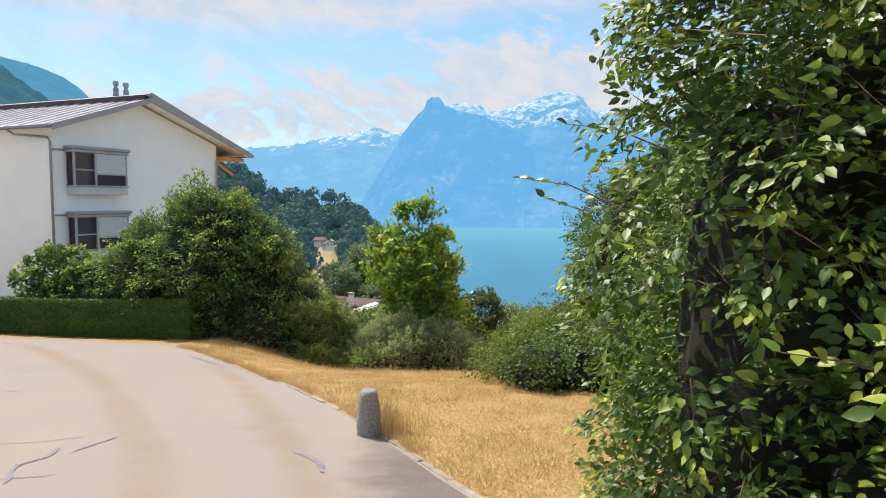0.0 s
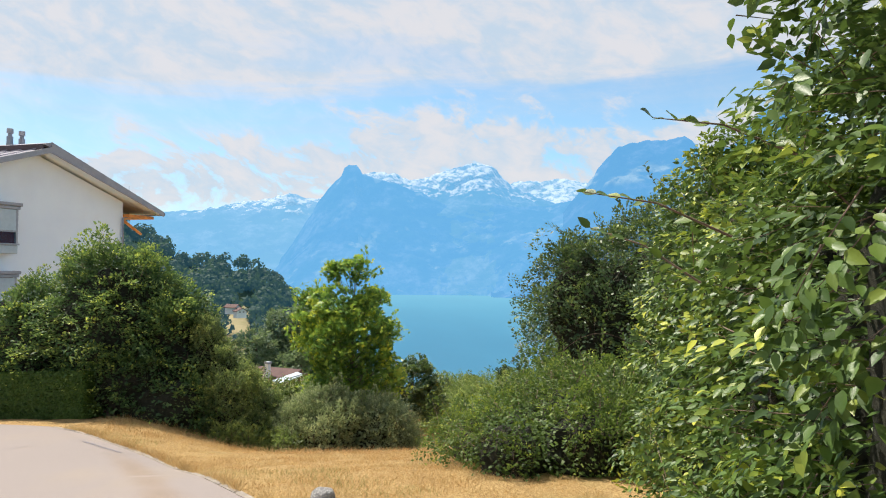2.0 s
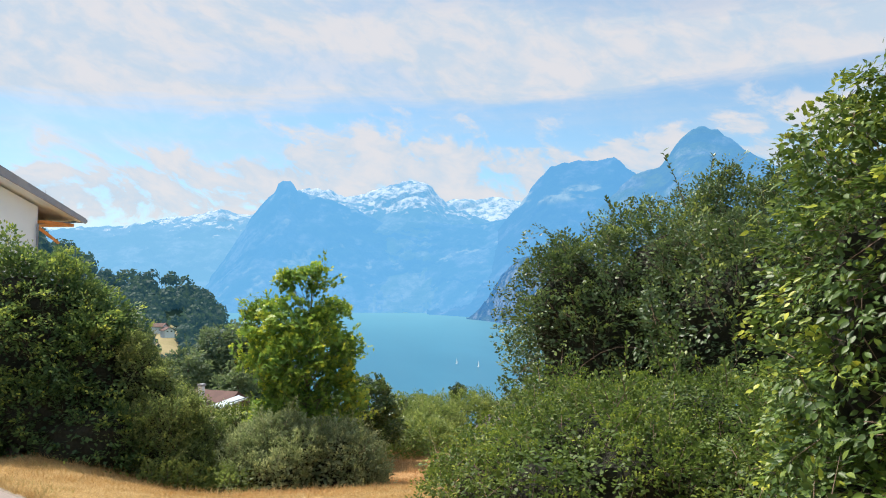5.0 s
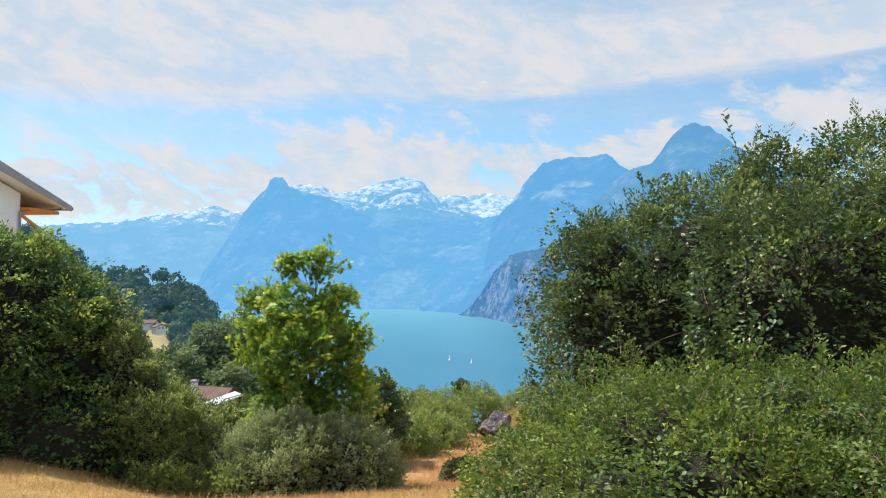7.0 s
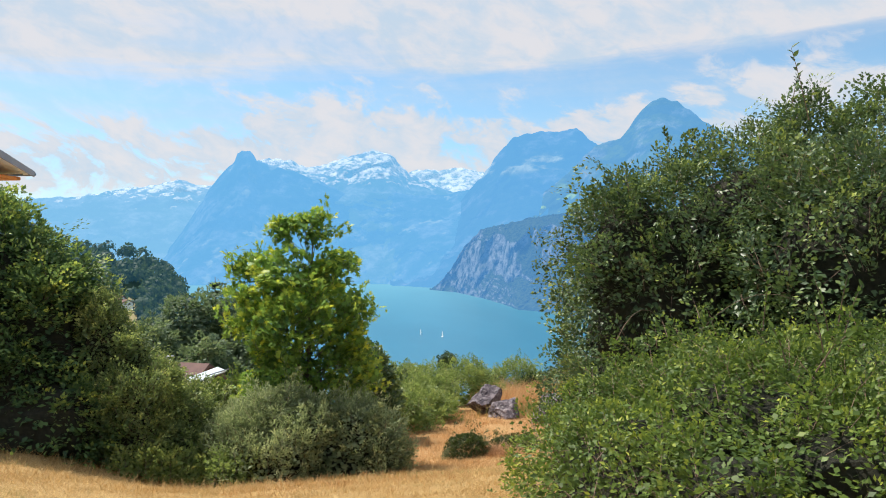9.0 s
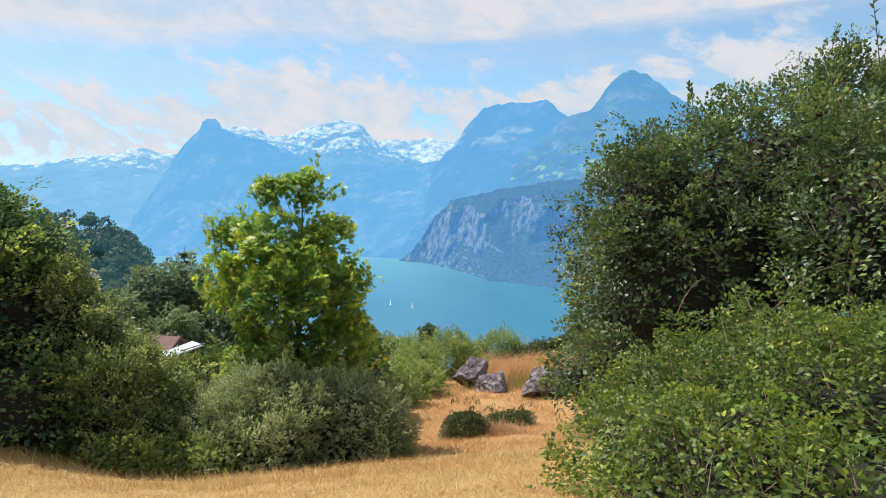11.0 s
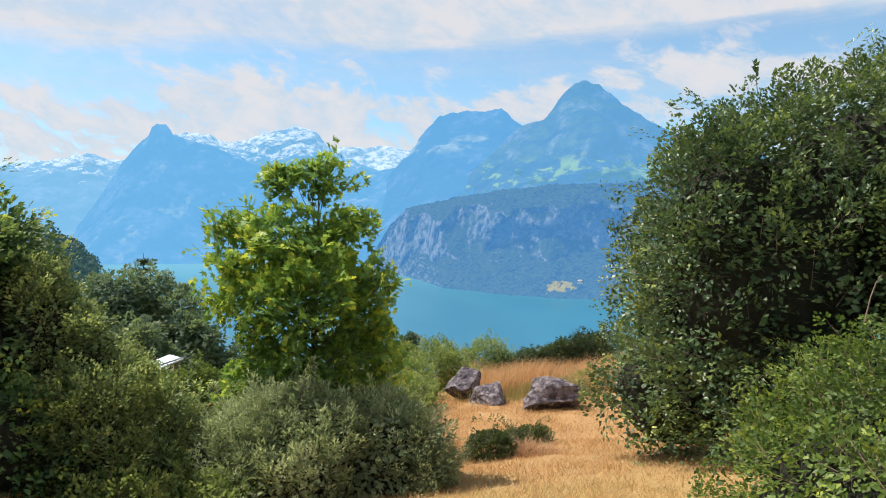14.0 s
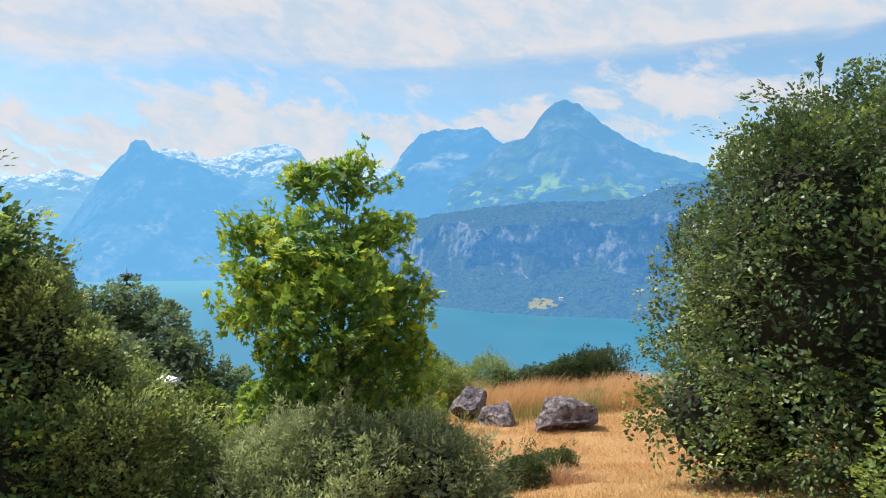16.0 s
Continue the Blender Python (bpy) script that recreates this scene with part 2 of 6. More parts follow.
def straw_material(name):
    m, N = material(name)
    c = coords(N)
    big = N.noise(c, 0.7, 4.0)
    streak = N.noise(N.add("ShaderNodeVectorMath", {0: c, 1: (1.0, 0.35, 1.0)}, op="MULTIPLY").outputs[0], 38.0, 5.0, 0.7)
    col = N.mix(N.smooth(streak, 0.32, 0.68), (0.25, 0.15, 0.058), (0.50, 0.345, 0.15))
    col = N.mix(N.math("MULTIPLY", N.smooth(big, 0.54, 0.74), 0.45), col, (0.22, 0.20, 0.065))
    yy = N.add("ShaderNodeSeparateXYZ", {0: c}).outputs[1]
    col = N.mix(N.math("MULTIPLY", N.smooth(N.math("ADD", yy, N.math("MULTIPLY", big, 5.0)), 17.5, 28.0), 0.6), col, N.mix(N.smooth(streak, 0.32, 0.68), (0.27, 0.135, 0.060), (0.52, 0.30, 0.145)))
    rough_land = N.smooth(N.math("ADD", yy, N.math("MULTIPLY", big, 6.0)), 44.0, 49.0)
    col = N.mix(rough_land, col, N.mix(N.smooth(N.noise(c, 0.25, 4.0), 0.35, 0.65), (0.06, 0.09, 0.03), (0.13, 0.16, 0.05)))
    bs = N.add("ShaderNodeBsdfPrincipled", {"Base Color": col, "Roughness": 0.95, "Specular IOR Level": 0.15, "Normal": bumped(N, streak, 0.8, 0.03)})
    return finish(m, N, bs.outputs[0])


def blade_material(name, a, b, c3):
    m, N = material(name)
    isl = N.add("ShaderNodeNewGeometry").outputs["Random Per Island"]
    c = coords(N)
    patch = N.smooth(N.noise(c, 0.9, 4.0, 0.6), 0.36, 0.66)
    col = N.ramp(N.math("ADD", N.math("MULTIPLY", isl, 0.65), N.math("MULTIPLY", patch, 0.35)), (0.0, a), (0.55, b), (1.0, c3))
    worn = N.math("MULTIPLY", N.smooth(N.noise(c, 2.3, 4.0, 0.6), 0.50, 0.68), 0.45)
    col = N.mix(worn, col, N.mix(0.5, a, (0.30, 0.27, 0.11)))
    bs = N.add("ShaderNodeBsdfPrincipled", {"Base Color": col, "Roughness": 0.7, "Specular IOR Level": 0.25})
    tr = N.add("ShaderNodeBsdfTranslucent", {"Color": col})
    mx = N.add("ShaderNodeMixShader", {0: 0.3, 1: bs.outputs[0], 2: tr.outputs[0]})
    return finish(m, N, mx.outputs[0])


def asphalt_material():
    m, N = material("aged_asphalt")
    c = coords(N)
    grit = N.noise(c, 160.0, 3.0, 0.7)
    patch = N.noise(c, 0.45, 4.0)
    wear = N.noise(N.add("ShaderNodeVectorMath", {0: c, 1: (1.0, 0.45, 1.0)}, op="MULTIPLY").outputs[0], 0.8, 5.0)
    col = N.mix(N.smooth(grit, 0.3, 0.7), (0.225, 0.188, 0.172), (0.338, 0.286, 0.262))
    col = N.mix(N.math("MULTIPLY", N.smooth(wear, 0.5, 0.72), 0.35), col, (0.335, 0.265, 0.200))
    col = N.mix(N.math("MULTIPLY", N.smooth(patch, 0.55, 0.75), 0.35), col, (0.20, 0.185, 0.18))
    bs = N.add("ShaderNodeBsdfPrincipled", {"Base Color": col, "Roughness": 0.9, "Specular IOR Level": 0.3, "Normal": bumped(N, grit, 0.35, 0.006)})
    return finish(m, N, bs.outputs[0])


def film_material(name, a, b, scale, edge, cover):
    """A thin film on the road that thins out towards its edges: dust, stains, a feathered asphalt layer."""
    m, N = material(name)
    c = coords(N)
    uv = N.add("ShaderNodeSeparateXYZ", {0: N.add("ShaderNodeTexCoord").outputs["UV"]}).outputs
    rim = N.math("MULTIPLY", N.smooth(uv[0], 0.0, edge), N.math("MULTIPLY", N.smooth(N.math("SUBTRACT", 1.0, uv[0]), 0.0, edge), N.math("MULTIPLY", N.smooth(uv[1], 0.0, 0.2), N.smooth(N.math("SUBTRACT", 1.0, uv[1]), 0.0, 0.2))))
    n1, n2 = N.noise(c, scale, 5.0, 0.62), N.noise(c, 150.0, 3.0, 0.7)
    f = N.math("MULTIPLY", N.smooth(N.math("ADD", N.math("MULTIPLY", rim, 0.75), N.math("MULTIPLY", N.math("SUBTRACT", n1, 0.5), 1.1)), 0.05, 1.15), cover)
    col = N.mix(N.smooth(n2, 0.3, 0.7), a, b)
    bs = N.add("ShaderNodeBsdfPrincipled", {"Base Color": col, "Roughness": 0.92, "Specular IOR Level": 0.25, "Normal": bumped(N, n2, 0.35, 0.006)})
    tr = N.add("ShaderNodeBsdfTransparent")
    mx = N.add("ShaderNodeMixShader", {0: f, 1: tr.outputs[0], 2: bs.outputs[0]})
    return finish(m, N, mx.outputs[0])


def clear_glass_material():
    m, N = material("clear_window_glass")
    tr = N.add("ShaderNodeBsdfTransparent", {"Color": (0.80, 0.84, 0.86, 1)})
    gl = N.add("ShaderNodeBsdfGlossy", {"Color": (1, 1, 1, 1), "Roughness": 0.02})
    mx = N.add("ShaderNodeMixShader", {0: 0.025, 1: tr.outputs[0], 2: gl.outputs[0]})
    return finish(m, N, mx.outputs[0])


def glass_material(name, tint):
    m, N = material(name)
    bs = N.add("ShaderNodeBsdfPrincipled", {"Base Color": (*tint, 1), "Roughness": 0.05, "Specular IOR Level": 0.8, "Coat Weight": 0.5})
    return finish(m, N, bs.outputs[0])


M_STRAW = straw_material("dry_grass_ground")
M_BLADE = blade_material("straw_blades", (0.41, 0.235, 0.085), (0.60, 0.41, 0.175), (0.68, 0.53, 0.29))
M_BLADE_G = blade_material("green_blades", (0.27, 0.26, 0.085), (0.37, 0.34, 0.125), (0.50, 0.43, 0.19))
M_TALL = blade_material("tall_straw", (0.48, 0.29, 0.125), (0.64, 0.44, 0.21), (0.70, 0.55, 0.31))
M_ASPHALT = asphalt_material()
M_BLADE_FAR = blade_material("orange_straw_blades", (0.43, 0.23, 0.095), (0.61, 0.38, 0.175), (0.70, 0.51, 0.28))
M_HEAP = blade_material("reddish_stalks", (0.36, 0.185, 0.095), (0.52, 0.30, 0.155), (0.60, 0.42, 0.25))
M_TALL_FAR = blade_material("tall_orange_straw", (0.48, 0.25, 0.105), (0.66, 0.405, 0.19), (0.72, 0.53, 0.30))
M_STRIP = film_material("grey_asphalt_strip", (0.145, 0.115, 0.105), (0.245, 0.200, 0.180), 2.2, 0.45, 0.9)
M_TYRE = film_material("orange_tyre_stain", (0.38, 0.25, 0.14), (0.50, 0.34, 0.20), 0.9, 0.5, 0.30)
M_TAR = surface("tar_joint", (0.15, 0.14, 0.16), (0.23, 0.21, 0.24), 9.0, 0.8)
M_RIDGE = surface("dark_ridge_strip", (0.05, 0.035, 0.045), (0.08, 0.06, 0.07), 4.0, 0.7)
M_KERB = surface("kerb_stone", (0.20, 0.165, 0.135), (0.36, 0.31, 0.255), 6.0, 0.9, stain=(0.26, 0.19, 0.11))
M_GRANITE = surface("granite_post", (0.20, 0.19, 0.19), (0.85, 0.81, 0.77), 60.0, 0.9, fine=150.0, bump=1.0, dist=0.04, stain=(0.55, 0.50, 0.45))
def rock_material():
    m, N = material("limestone_boulder")
    c = coords(N)
    n1 = N.noise(c, 3.2, 6.0, 0.68)
    n2 = N.noise(c, 22.0, 5.0, 0.7)
    lich = N.noise(c, 7.0, 4.0, 0.6)
    col = N.mix(N.smooth(n1, 0.40, 0.62), (0.060, 0.046, 0.058), (0.235, 0.195, 0.215))
    col = N.mix(N.math("MULTIPLY", N.smooth(lich, 0.54, 0.64), 0.6), col, (0.38, 0.345, 0.345))
    col = N.mix(N.math("MULTIPLY", N.smooth(n2, 0.52, 0.70), 0.6), col, (0.055, 0.045, 0.05))
    hgt = N.math("ADD", n1, N.math("MULTIPLY", n2, 0.5))
    bs = N.add("ShaderNodeBsdfPrincipled", {"Base Color": col, "Roughness": 0.92, "Normal": bumped(N, hgt, 1.0, 0.12)})
    return finish(m, N, bs.outputs[0])


M_ROCK = rock_material()
M_WALL = surface("white_render", (0.81, 0.88, 0.96), (0.86, 0.93, 0.99), 0.8, 0.9, fine=60.0, bump=0.15, stain=(0.78, 0.80, 0.83))
M_ROOFTILE = surface("grey_roof_sheet", (0.27, 0.255, 0.30), (0.40, 0.38, 0.43), 1.4, 0.75, stain=(0.24, 0.22, 0.25), spec=0.3)
M_FASCIA = surface("grey_fascia", (0.27, 0.28, 0.32), (0.35, 0.36, 0.40), 2.0, 0.6)
M_ZINC = surface("zinc_pipe", (0.22, 0.24, 0.29), (0.32, 0.34, 0.39), 3.0, 0.45, metallic=0.6)
M_ORANGE = surface("orange_awning_wood", (0.62, 0.20, 0.04), (0.80, 0.33, 0.08), 4.0, 0.6)
M_BLIND = surface("grey_blind", (0.42, 0.51, 0.56), (0.50, 0.59, 0.64), 8.0, 0.5)
M_FRAME = surface("grey_window_frame", (0.30, 0.33, 0.38), (0.38, 0.41, 0.46), 5.0, 0.5)
M_PANE = glass_material("window_glass", (0.035, 0.035, 0.05))
M_CLEAR = clear_glass_material()
M_MAROON = surface("maroon_curtain", (0.085, 0.020, 0.030), (0.14, 0.035, 0.045), 6.0, 0.9)
M_BARK = surface("bark", (0.09, 0.07, 0.055), (0.20, 0.16, 0.125), 12.0, 0.9, bump=0.8, dist=0.02)
M_TWIG = surface("brown_twig", (0.13, 0.085, 0.055), (0.24, 0.16, 0.11), 20.0, 0.8)
# the near-black colour carries the shade inside the crowns along with the twigs
M_SHADE_CORE = surface("twig_shade_core", (0.020, 0.024, 0.012), (0.060, 0.058, 0.032), 14.0, 0.95, bump=1.0, dist=0.08)
M_HORNBEAM = leaf_material("hornbeam_leaf", (0.036, 0.076, 0.022), (0.112, 0.188, 0.036), (0.56, 0.58, 0.07), 1.6, 0.26, 0.42)
M_DOGWOOD = leaf_material("dogwood_leaf", (0.046, 0.085, 0.021), (0.130, 0.198, 0.037), (0.45, 0.49, 0.07), 0.9, 0.34, 0.5)
M_HAZEL = leaf_material("hazel_leaf", (0.044, 0.080, 0.040), (0.110, 0.170, 0.066), (0.42, 0.47, 0.10), 0.55, 0.24, 0.38)
M_LAUREL = leaf_material("dark_shrub_leaf", (0.042, 0.088, 0.044), (0.125, 0.212, 0.072), (0.68, 0.75, 0.14), 0.8, 0.36, 0.5)
M_OLIVE = leaf_material("olive_shrub_leaf", (0.085, 0.125, 0.060), (0.215, 0.275, 0.100), (0.62, 0.66, 0.20), 0.9, 0.38, 0.45)
M_MAPLE = leaf_material("maple_leaf", (0.090, 0.195, 0.052), (0.27, 0.43, 0.075), (0.92, 0.89, 0.09), 0.7, 0.46, 0.42)
M_WILLOW = leaf_material("grey_green_leaf", (0.14, 0.18, 0.100), (0.34, 0.39, 0.20), (0.70, 0.74, 0.40), 1.2, 0.38, 0.5)
M_YEW = leaf_material("clipped_hedge_leaf", (0.046, 0.092, 0.018), (0.100, 0.170, 0.028), (0.23, 0.30, 0.050), 0.9, 0.28, 0.55)
M_BOX = leaf_material("box_shrub_leaf", (0.035, 0.055, 0.018), (0.070, 0.095, 0.030), (0.13, 0.15, 0.045), 3.0, 0.25, 0.5)
M_BRAMBLE = leaf_material("bramble_leaf", (0.14, 0.20, 0.062), (0.28, 0.34, 0.10), (0.52, 0.55, 0.17), 0.8, 0.48, 0.5)
M_JUNIPER = leaf_material("juniper_needles", (0.026, 0.050, 0.022), (0.050, 0.082, 0.034), (0.10, 0.13, 0.055), 1.5, 0.2, 0.6)
M_GROVE = leaf_material("grove_leaf", (0.085, 0.135, 0.090), (0.18, 0.24, 0.14), (0.36, 0.40, 0.19), 0.25, 0.40, 0.6)
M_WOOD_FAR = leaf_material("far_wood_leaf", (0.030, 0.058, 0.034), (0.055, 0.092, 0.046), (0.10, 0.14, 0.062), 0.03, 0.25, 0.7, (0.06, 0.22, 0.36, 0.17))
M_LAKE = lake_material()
M_WHITE = surface("white_paint", (0.72, 0.73, 0.75), (0.82, 0.82, 0.82), 3.0, 0.5)
M_REDROOF = surface("brown_red_tiles", (0.095, 0.052, 0.048), (0.155, 0.086, 0.076), 2.0, 0.85)
M_EARTH = surface("bare_earth", (0.22, 0.19, 0.085), (0.36, 0.30, 0.16), 0.16, 0.95, stain=(0.12, 0.16, 0.05))

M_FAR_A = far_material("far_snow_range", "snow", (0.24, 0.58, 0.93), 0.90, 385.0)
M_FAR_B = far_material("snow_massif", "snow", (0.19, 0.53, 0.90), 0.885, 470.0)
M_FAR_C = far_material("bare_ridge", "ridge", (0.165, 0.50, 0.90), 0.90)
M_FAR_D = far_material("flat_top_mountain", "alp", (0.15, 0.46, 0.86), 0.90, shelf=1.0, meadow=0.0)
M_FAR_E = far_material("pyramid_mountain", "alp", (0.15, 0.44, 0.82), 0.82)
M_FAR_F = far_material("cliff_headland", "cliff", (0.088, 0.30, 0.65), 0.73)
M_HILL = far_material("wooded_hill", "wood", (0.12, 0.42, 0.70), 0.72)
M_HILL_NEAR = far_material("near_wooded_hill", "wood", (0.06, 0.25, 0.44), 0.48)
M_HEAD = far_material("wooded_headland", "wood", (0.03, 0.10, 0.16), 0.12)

# ---------------------------------------------------------------- mesh helpers


def mesh_arrays(name, verts, faces, mat=None, smooth=False):
    """A mesh from numpy arrays; every face has the same number of corners."""
    me = bpy.data.meshes.new(name)
    verts = np.asarray(verts, dtype=np.float32).reshape(-1, 3)
    faces = np.asarray(faces, dtype=np.int32)
    k = faces.shape[1]
    me.vertices.add(len(verts))
    me.vertices.foreach_set("co", verts.ravel())
    me.loops.add(faces.size)
    me.loops.foreach_set("vertex_index", faces.ravel())
    me.polygons.add(len(faces))
    me.polygons.foreach_set("loop_start", np.arange(len(faces), dtype=np.int32) * k)
    me.polygons.foreach_set("loop_total", np.full(len(faces), k, dtype=np.int32))
    if smooth:
        me.polygons.foreach_set("use_smooth", np.ones(len(faces), dtype=bool))
    me.update(calc_edges=True)
    if mat:
        me.materials.append(mat)
    return me


def part(name, bm, mat, parent=None, label="", smooth=False):
    """Links a bmesh (or a mesh) as one object, under a thing or a part."""
    if isinstance(bm, bpy.types.Mesh):
        me = bm
    else:
        me = bpy.data.meshes.new(name)
        bm.normal_update()
        if smooth:
            for f in bm.faces:
                f.smooth = True
        bm.to_mesh(me)
        bm.free()
    if mat and not me.materials:
        me.materials.append(mat)
    ob = new(name, me)
    if parent is not None:
        ob.parent = parent
    if label:
        tagged(ob, label)
    return ob


def thing(name, label, category, at=(0, 0, 0), group="", kind=""):
    ob = new(name)
    ob.empty_display_size = 0.2
    ob.location = at
    return tagged(ob, label, category, group, kind)


def box(bm, x0, x1, y0, y1, z0, z1, m=None):
    c = Matrix.Translation(((x0 + x1) / 2, (y0 + y1) / 2, (z0 + z1) / 2)) @ Matrix.Diagonal((x1 - x0, y1 - y0, z1 - z0, 1))
    return bmesh.ops.create_cube(bm, size=1, matrix=(m @ c) if m else c)["verts"]


def boxed(x0, x1, y0, y1, z0, z1, bevel=0.0):
    bm = bmesh.new()
    box(bm, x0, x1, y0, y1, z0, z1)
    if bevel:
        bmesh.ops.bevel(bm, geom=bm.edges[:], offset=bevel, segments=1, affect="EDGES")
    return bm


def tube(bm, pts, radii, n=7):
    """A tapered tube through points."""
    pts = [Vector(p) for p in pts]
    rings = []
    for i, p in enumerate(pts):
        d = (pts[min(i + 1, len(pts) - 1)] - pts[max(i - 1, 0)]).normalized()
        a = d.orthogonal().normalized()
        b = d.cross(a)
        rings.append([bm.verts.new(p + (a * math.cos(6.2832 * k / n) + b * math.sin(6.2832 * k / n)) * radii[i]) for k in range(n)])
    for r0, r1 in zip(rings, rings[1:]):
        for k in range(n):
            try:
                bm.faces.new((r0[k], r0[(k + 1) % n], r1[(k + 1) % n], r1[k]))
            except ValueError:
                pass
    for r in (rings[0][::-1], rings[-1]):
        bm.faces.new(r)
    bmesh.ops.recalc_face_normals(bm, faces=bm.faces[:])
    return bm


# ---------------------------------------------------------------- the ground
PROFILE_Y = (-60, -5, 0.72, 11.5, 16, 20, 25.8, 30.5, 36, 40, 43, 47)
PROFILE_Z = (7.2, 0.31, -0.40, -1.80, -2.75, -3.85, -5.35, -5.80, -6.5, -6.9, -8.2, -11.0)


def smoothstep(a, b, v):
    k = np.clip((v - a) / (b - a), 0, 1)
    return k * k * (3 - 2 * k)


def ground_z(x, y):
    """Height of the hillside at x, y (numbers or arrays)."""
    x, y = np.asarray(x, float), np.asarray(y, float)
    right = np.interp(y, PROFILE_Y, PROFILE_Z) - np.clip(y - 47, 0, 400) * 0.52
    left = -0.4 - 0.125 * (np.minimum(y, 40) - 0.72) - np.clip(y - 40, 0, 400) * 0.18
    k = smoothstep(-2, -6, x + np.clip(y - 40, 0, 400) * 0.12)
    z = right * (1 - k) + left * k
    return z + 0.02 * np.sin(x * 0.9 + 1.3) * np.sin(y * 0.7)


def gz(x, y):
    return float(ground_z(x, y))


EDGE_Y = (-8, -2, 2.5, 4.2, 5.7, 6.14, 7.65, 9.25, 11.16, 13.95, 16.65, 17.7, 18.7, 19.6, 20.6, 21.4)
EDGE_X = (3.6, 3.0, 2.0, 1.35, 0.72, 0.51, -0.16, -0.99, -2.05, -3.7, -6.0, -7.0, -9.4, -13.0, -17.5, -22.0)


def edge_x(y):
    return float(np.interp(y, EDGE_Y, EDGE_X))


def build_ground():
    xs = np.unique(np.concatenate([np.linspace(-420, -40, 30), np.linspace(-40, -12, 30), np.linspace(-12, 14, 94), np.linspace(14, 60, 28), np.linspace(60, 420, 25)]))
    ys = np.unique(np.concatenate([np.linspace(-60, -4, 15), np.linspace(-4, 42, 150), np.linspace(42, 120, 40), np.linspace(120, 420, 25)]))
    X, Y = np.meshgrid(xs, ys)
    Z = ground_z(X, Y)
    near = (np.abs(X) < 15) & (Y > -4) & (Y < 45)
    Z = Z + np.where(near, 0.018 * np.sin(X * 5.1 + np.sin(Y * 3.3)) * np.sin(Y * 4.3 + 1), 0)
    Z = Z + np.where((X > 2) & (X < 15) & (Y > 21) & (Y < 40), 0.05 * np.sin(X * 1.9 + 0.6 * Y) * np.sin(Y * 1.3 - 0.4 * X), 0)
    Z = np.where(X > np.interp(Y, EDGE_Y, EDGE_X), Z, Z - 0.06)
    nx, ny = len(xs), len(ys)
    idx = np.arange(nx * ny).reshape(ny, nx)
    f = np.stack([idx[:-1, :-1], idx[:-1, 1:], idx[1:, 1:], idx[1:, :-1]], -1).reshape(-1, 4)
    ob = part("ground", mesh_arrays("ground", np.stack([X, Y, Z], -1), f, M_STRAW, True), M_STRAW)
    tagged(ob, "sloping hillside of dry mown straw-coloured grass", "ground", kind="structure")


def build_road():
    ys = np.linspace(-8, 21.4, 150)
    vs, n = [], 48
    for y in ys:
        x1 = edge_x(y)
        xs = np.linspace(-26, x1, n)
        z = ground_z(xs, y) + 0.012 - 0.02 * smoothstep(x1 - 0.25, x1, xs)
        vs.append(np.stack([xs, np.full(n, y), z], -1))
    idx = np.arange(len(ys) * n).reshape(len(ys), n)
    f = np.stack([idx[:-1, :-1], idx[:-1, 1:], idx[1:, 1:], idx[1:, :-1]], -1).reshape(-1, 4)
    road = part("road", mesh_arrays("road", np.array(vs), f, M_ASPHALT, True), M_ASPHALT)
    tagged(road, "pale sun-bleached asphalt road bending past a hedge", "road", kind="structure")
    cracks = [
        ((-1.01, 7.01), (-0.82, 6.79), (-0.68, 6.58), (-0.58, 6.29)),
        ((-3.22, 6.9), (-3.1, 6.55), (-3.2, 6.25), (-2.95, 5.75)),
        ((-2.7, 6.02), (-2.95, 5.9), (-3.5, 5.78)),
        ((-3.22, 7.38), (-3.5, 7.12), (-4.2, 6.85), (-5.5, 6.7)),
        ((-2.9, 7.4), (-2.95, 7.1), (-3.0, 6.75)),
        ((-5.75, 14.45), (-5.9, 13.95), (-6.25, 13.65), (-6.9, 13.5)),
        ((-5.25, 15.1), (-4.75, 14.6), (-4.2, 14.05)),
        ((-7.2, 10.1), (-6.4, 10.15), (-5.6, 10.0)),
    ]
    for k, c in enumerate(cracks):
        bm = bmesh.new()
        w = (0.028, 0.022, 0.009, 0.009, 0.018, 0.012, 0.022, 0.009)[k]
        pts = []
        for a, b in zip(c, c[1:]):
            for s in range(6):
                t = s / 6
                pts.append((a[0] + (b[0] - a[0]) * t + random.uniform(-1, 1) * 0.015, a[1] + (b[1] - a[1]) * t + random.uniform(-1, 1) * 0.015))
        pts.append(c[-1])
        prev = None
        for i, (x, y) in enumerate(pts):
            q = pts[min(i + 1, len(pts) - 1)]
            p0 = pts[max(i - 1, 0)]
            d = Vector((q[0] - p0[0], q[1] - p0[1], 0)).normalized()
            s = Vector((-d.y, d.x, 0)) * w * random.uniform(0.6, 1.1) * (0.4 if i in (0, len(pts) - 1) else 1)
            v = [bm.verts.new((x + s.x * e, y + s.y * e, gz(x + s.x * e, y + s.y * e) + 0.018)) for e in (-1, 1)]
            if prev:
                bm.faces.new((prev[0], v[0], v[1], prev[1]))
            prev = v
        bmesh.ops.recalc_face_normals(bm, faces=bm.faces[:])
        part("tar_joint", bm, M_TAR, road, "dark sealed crack in the asphalt")


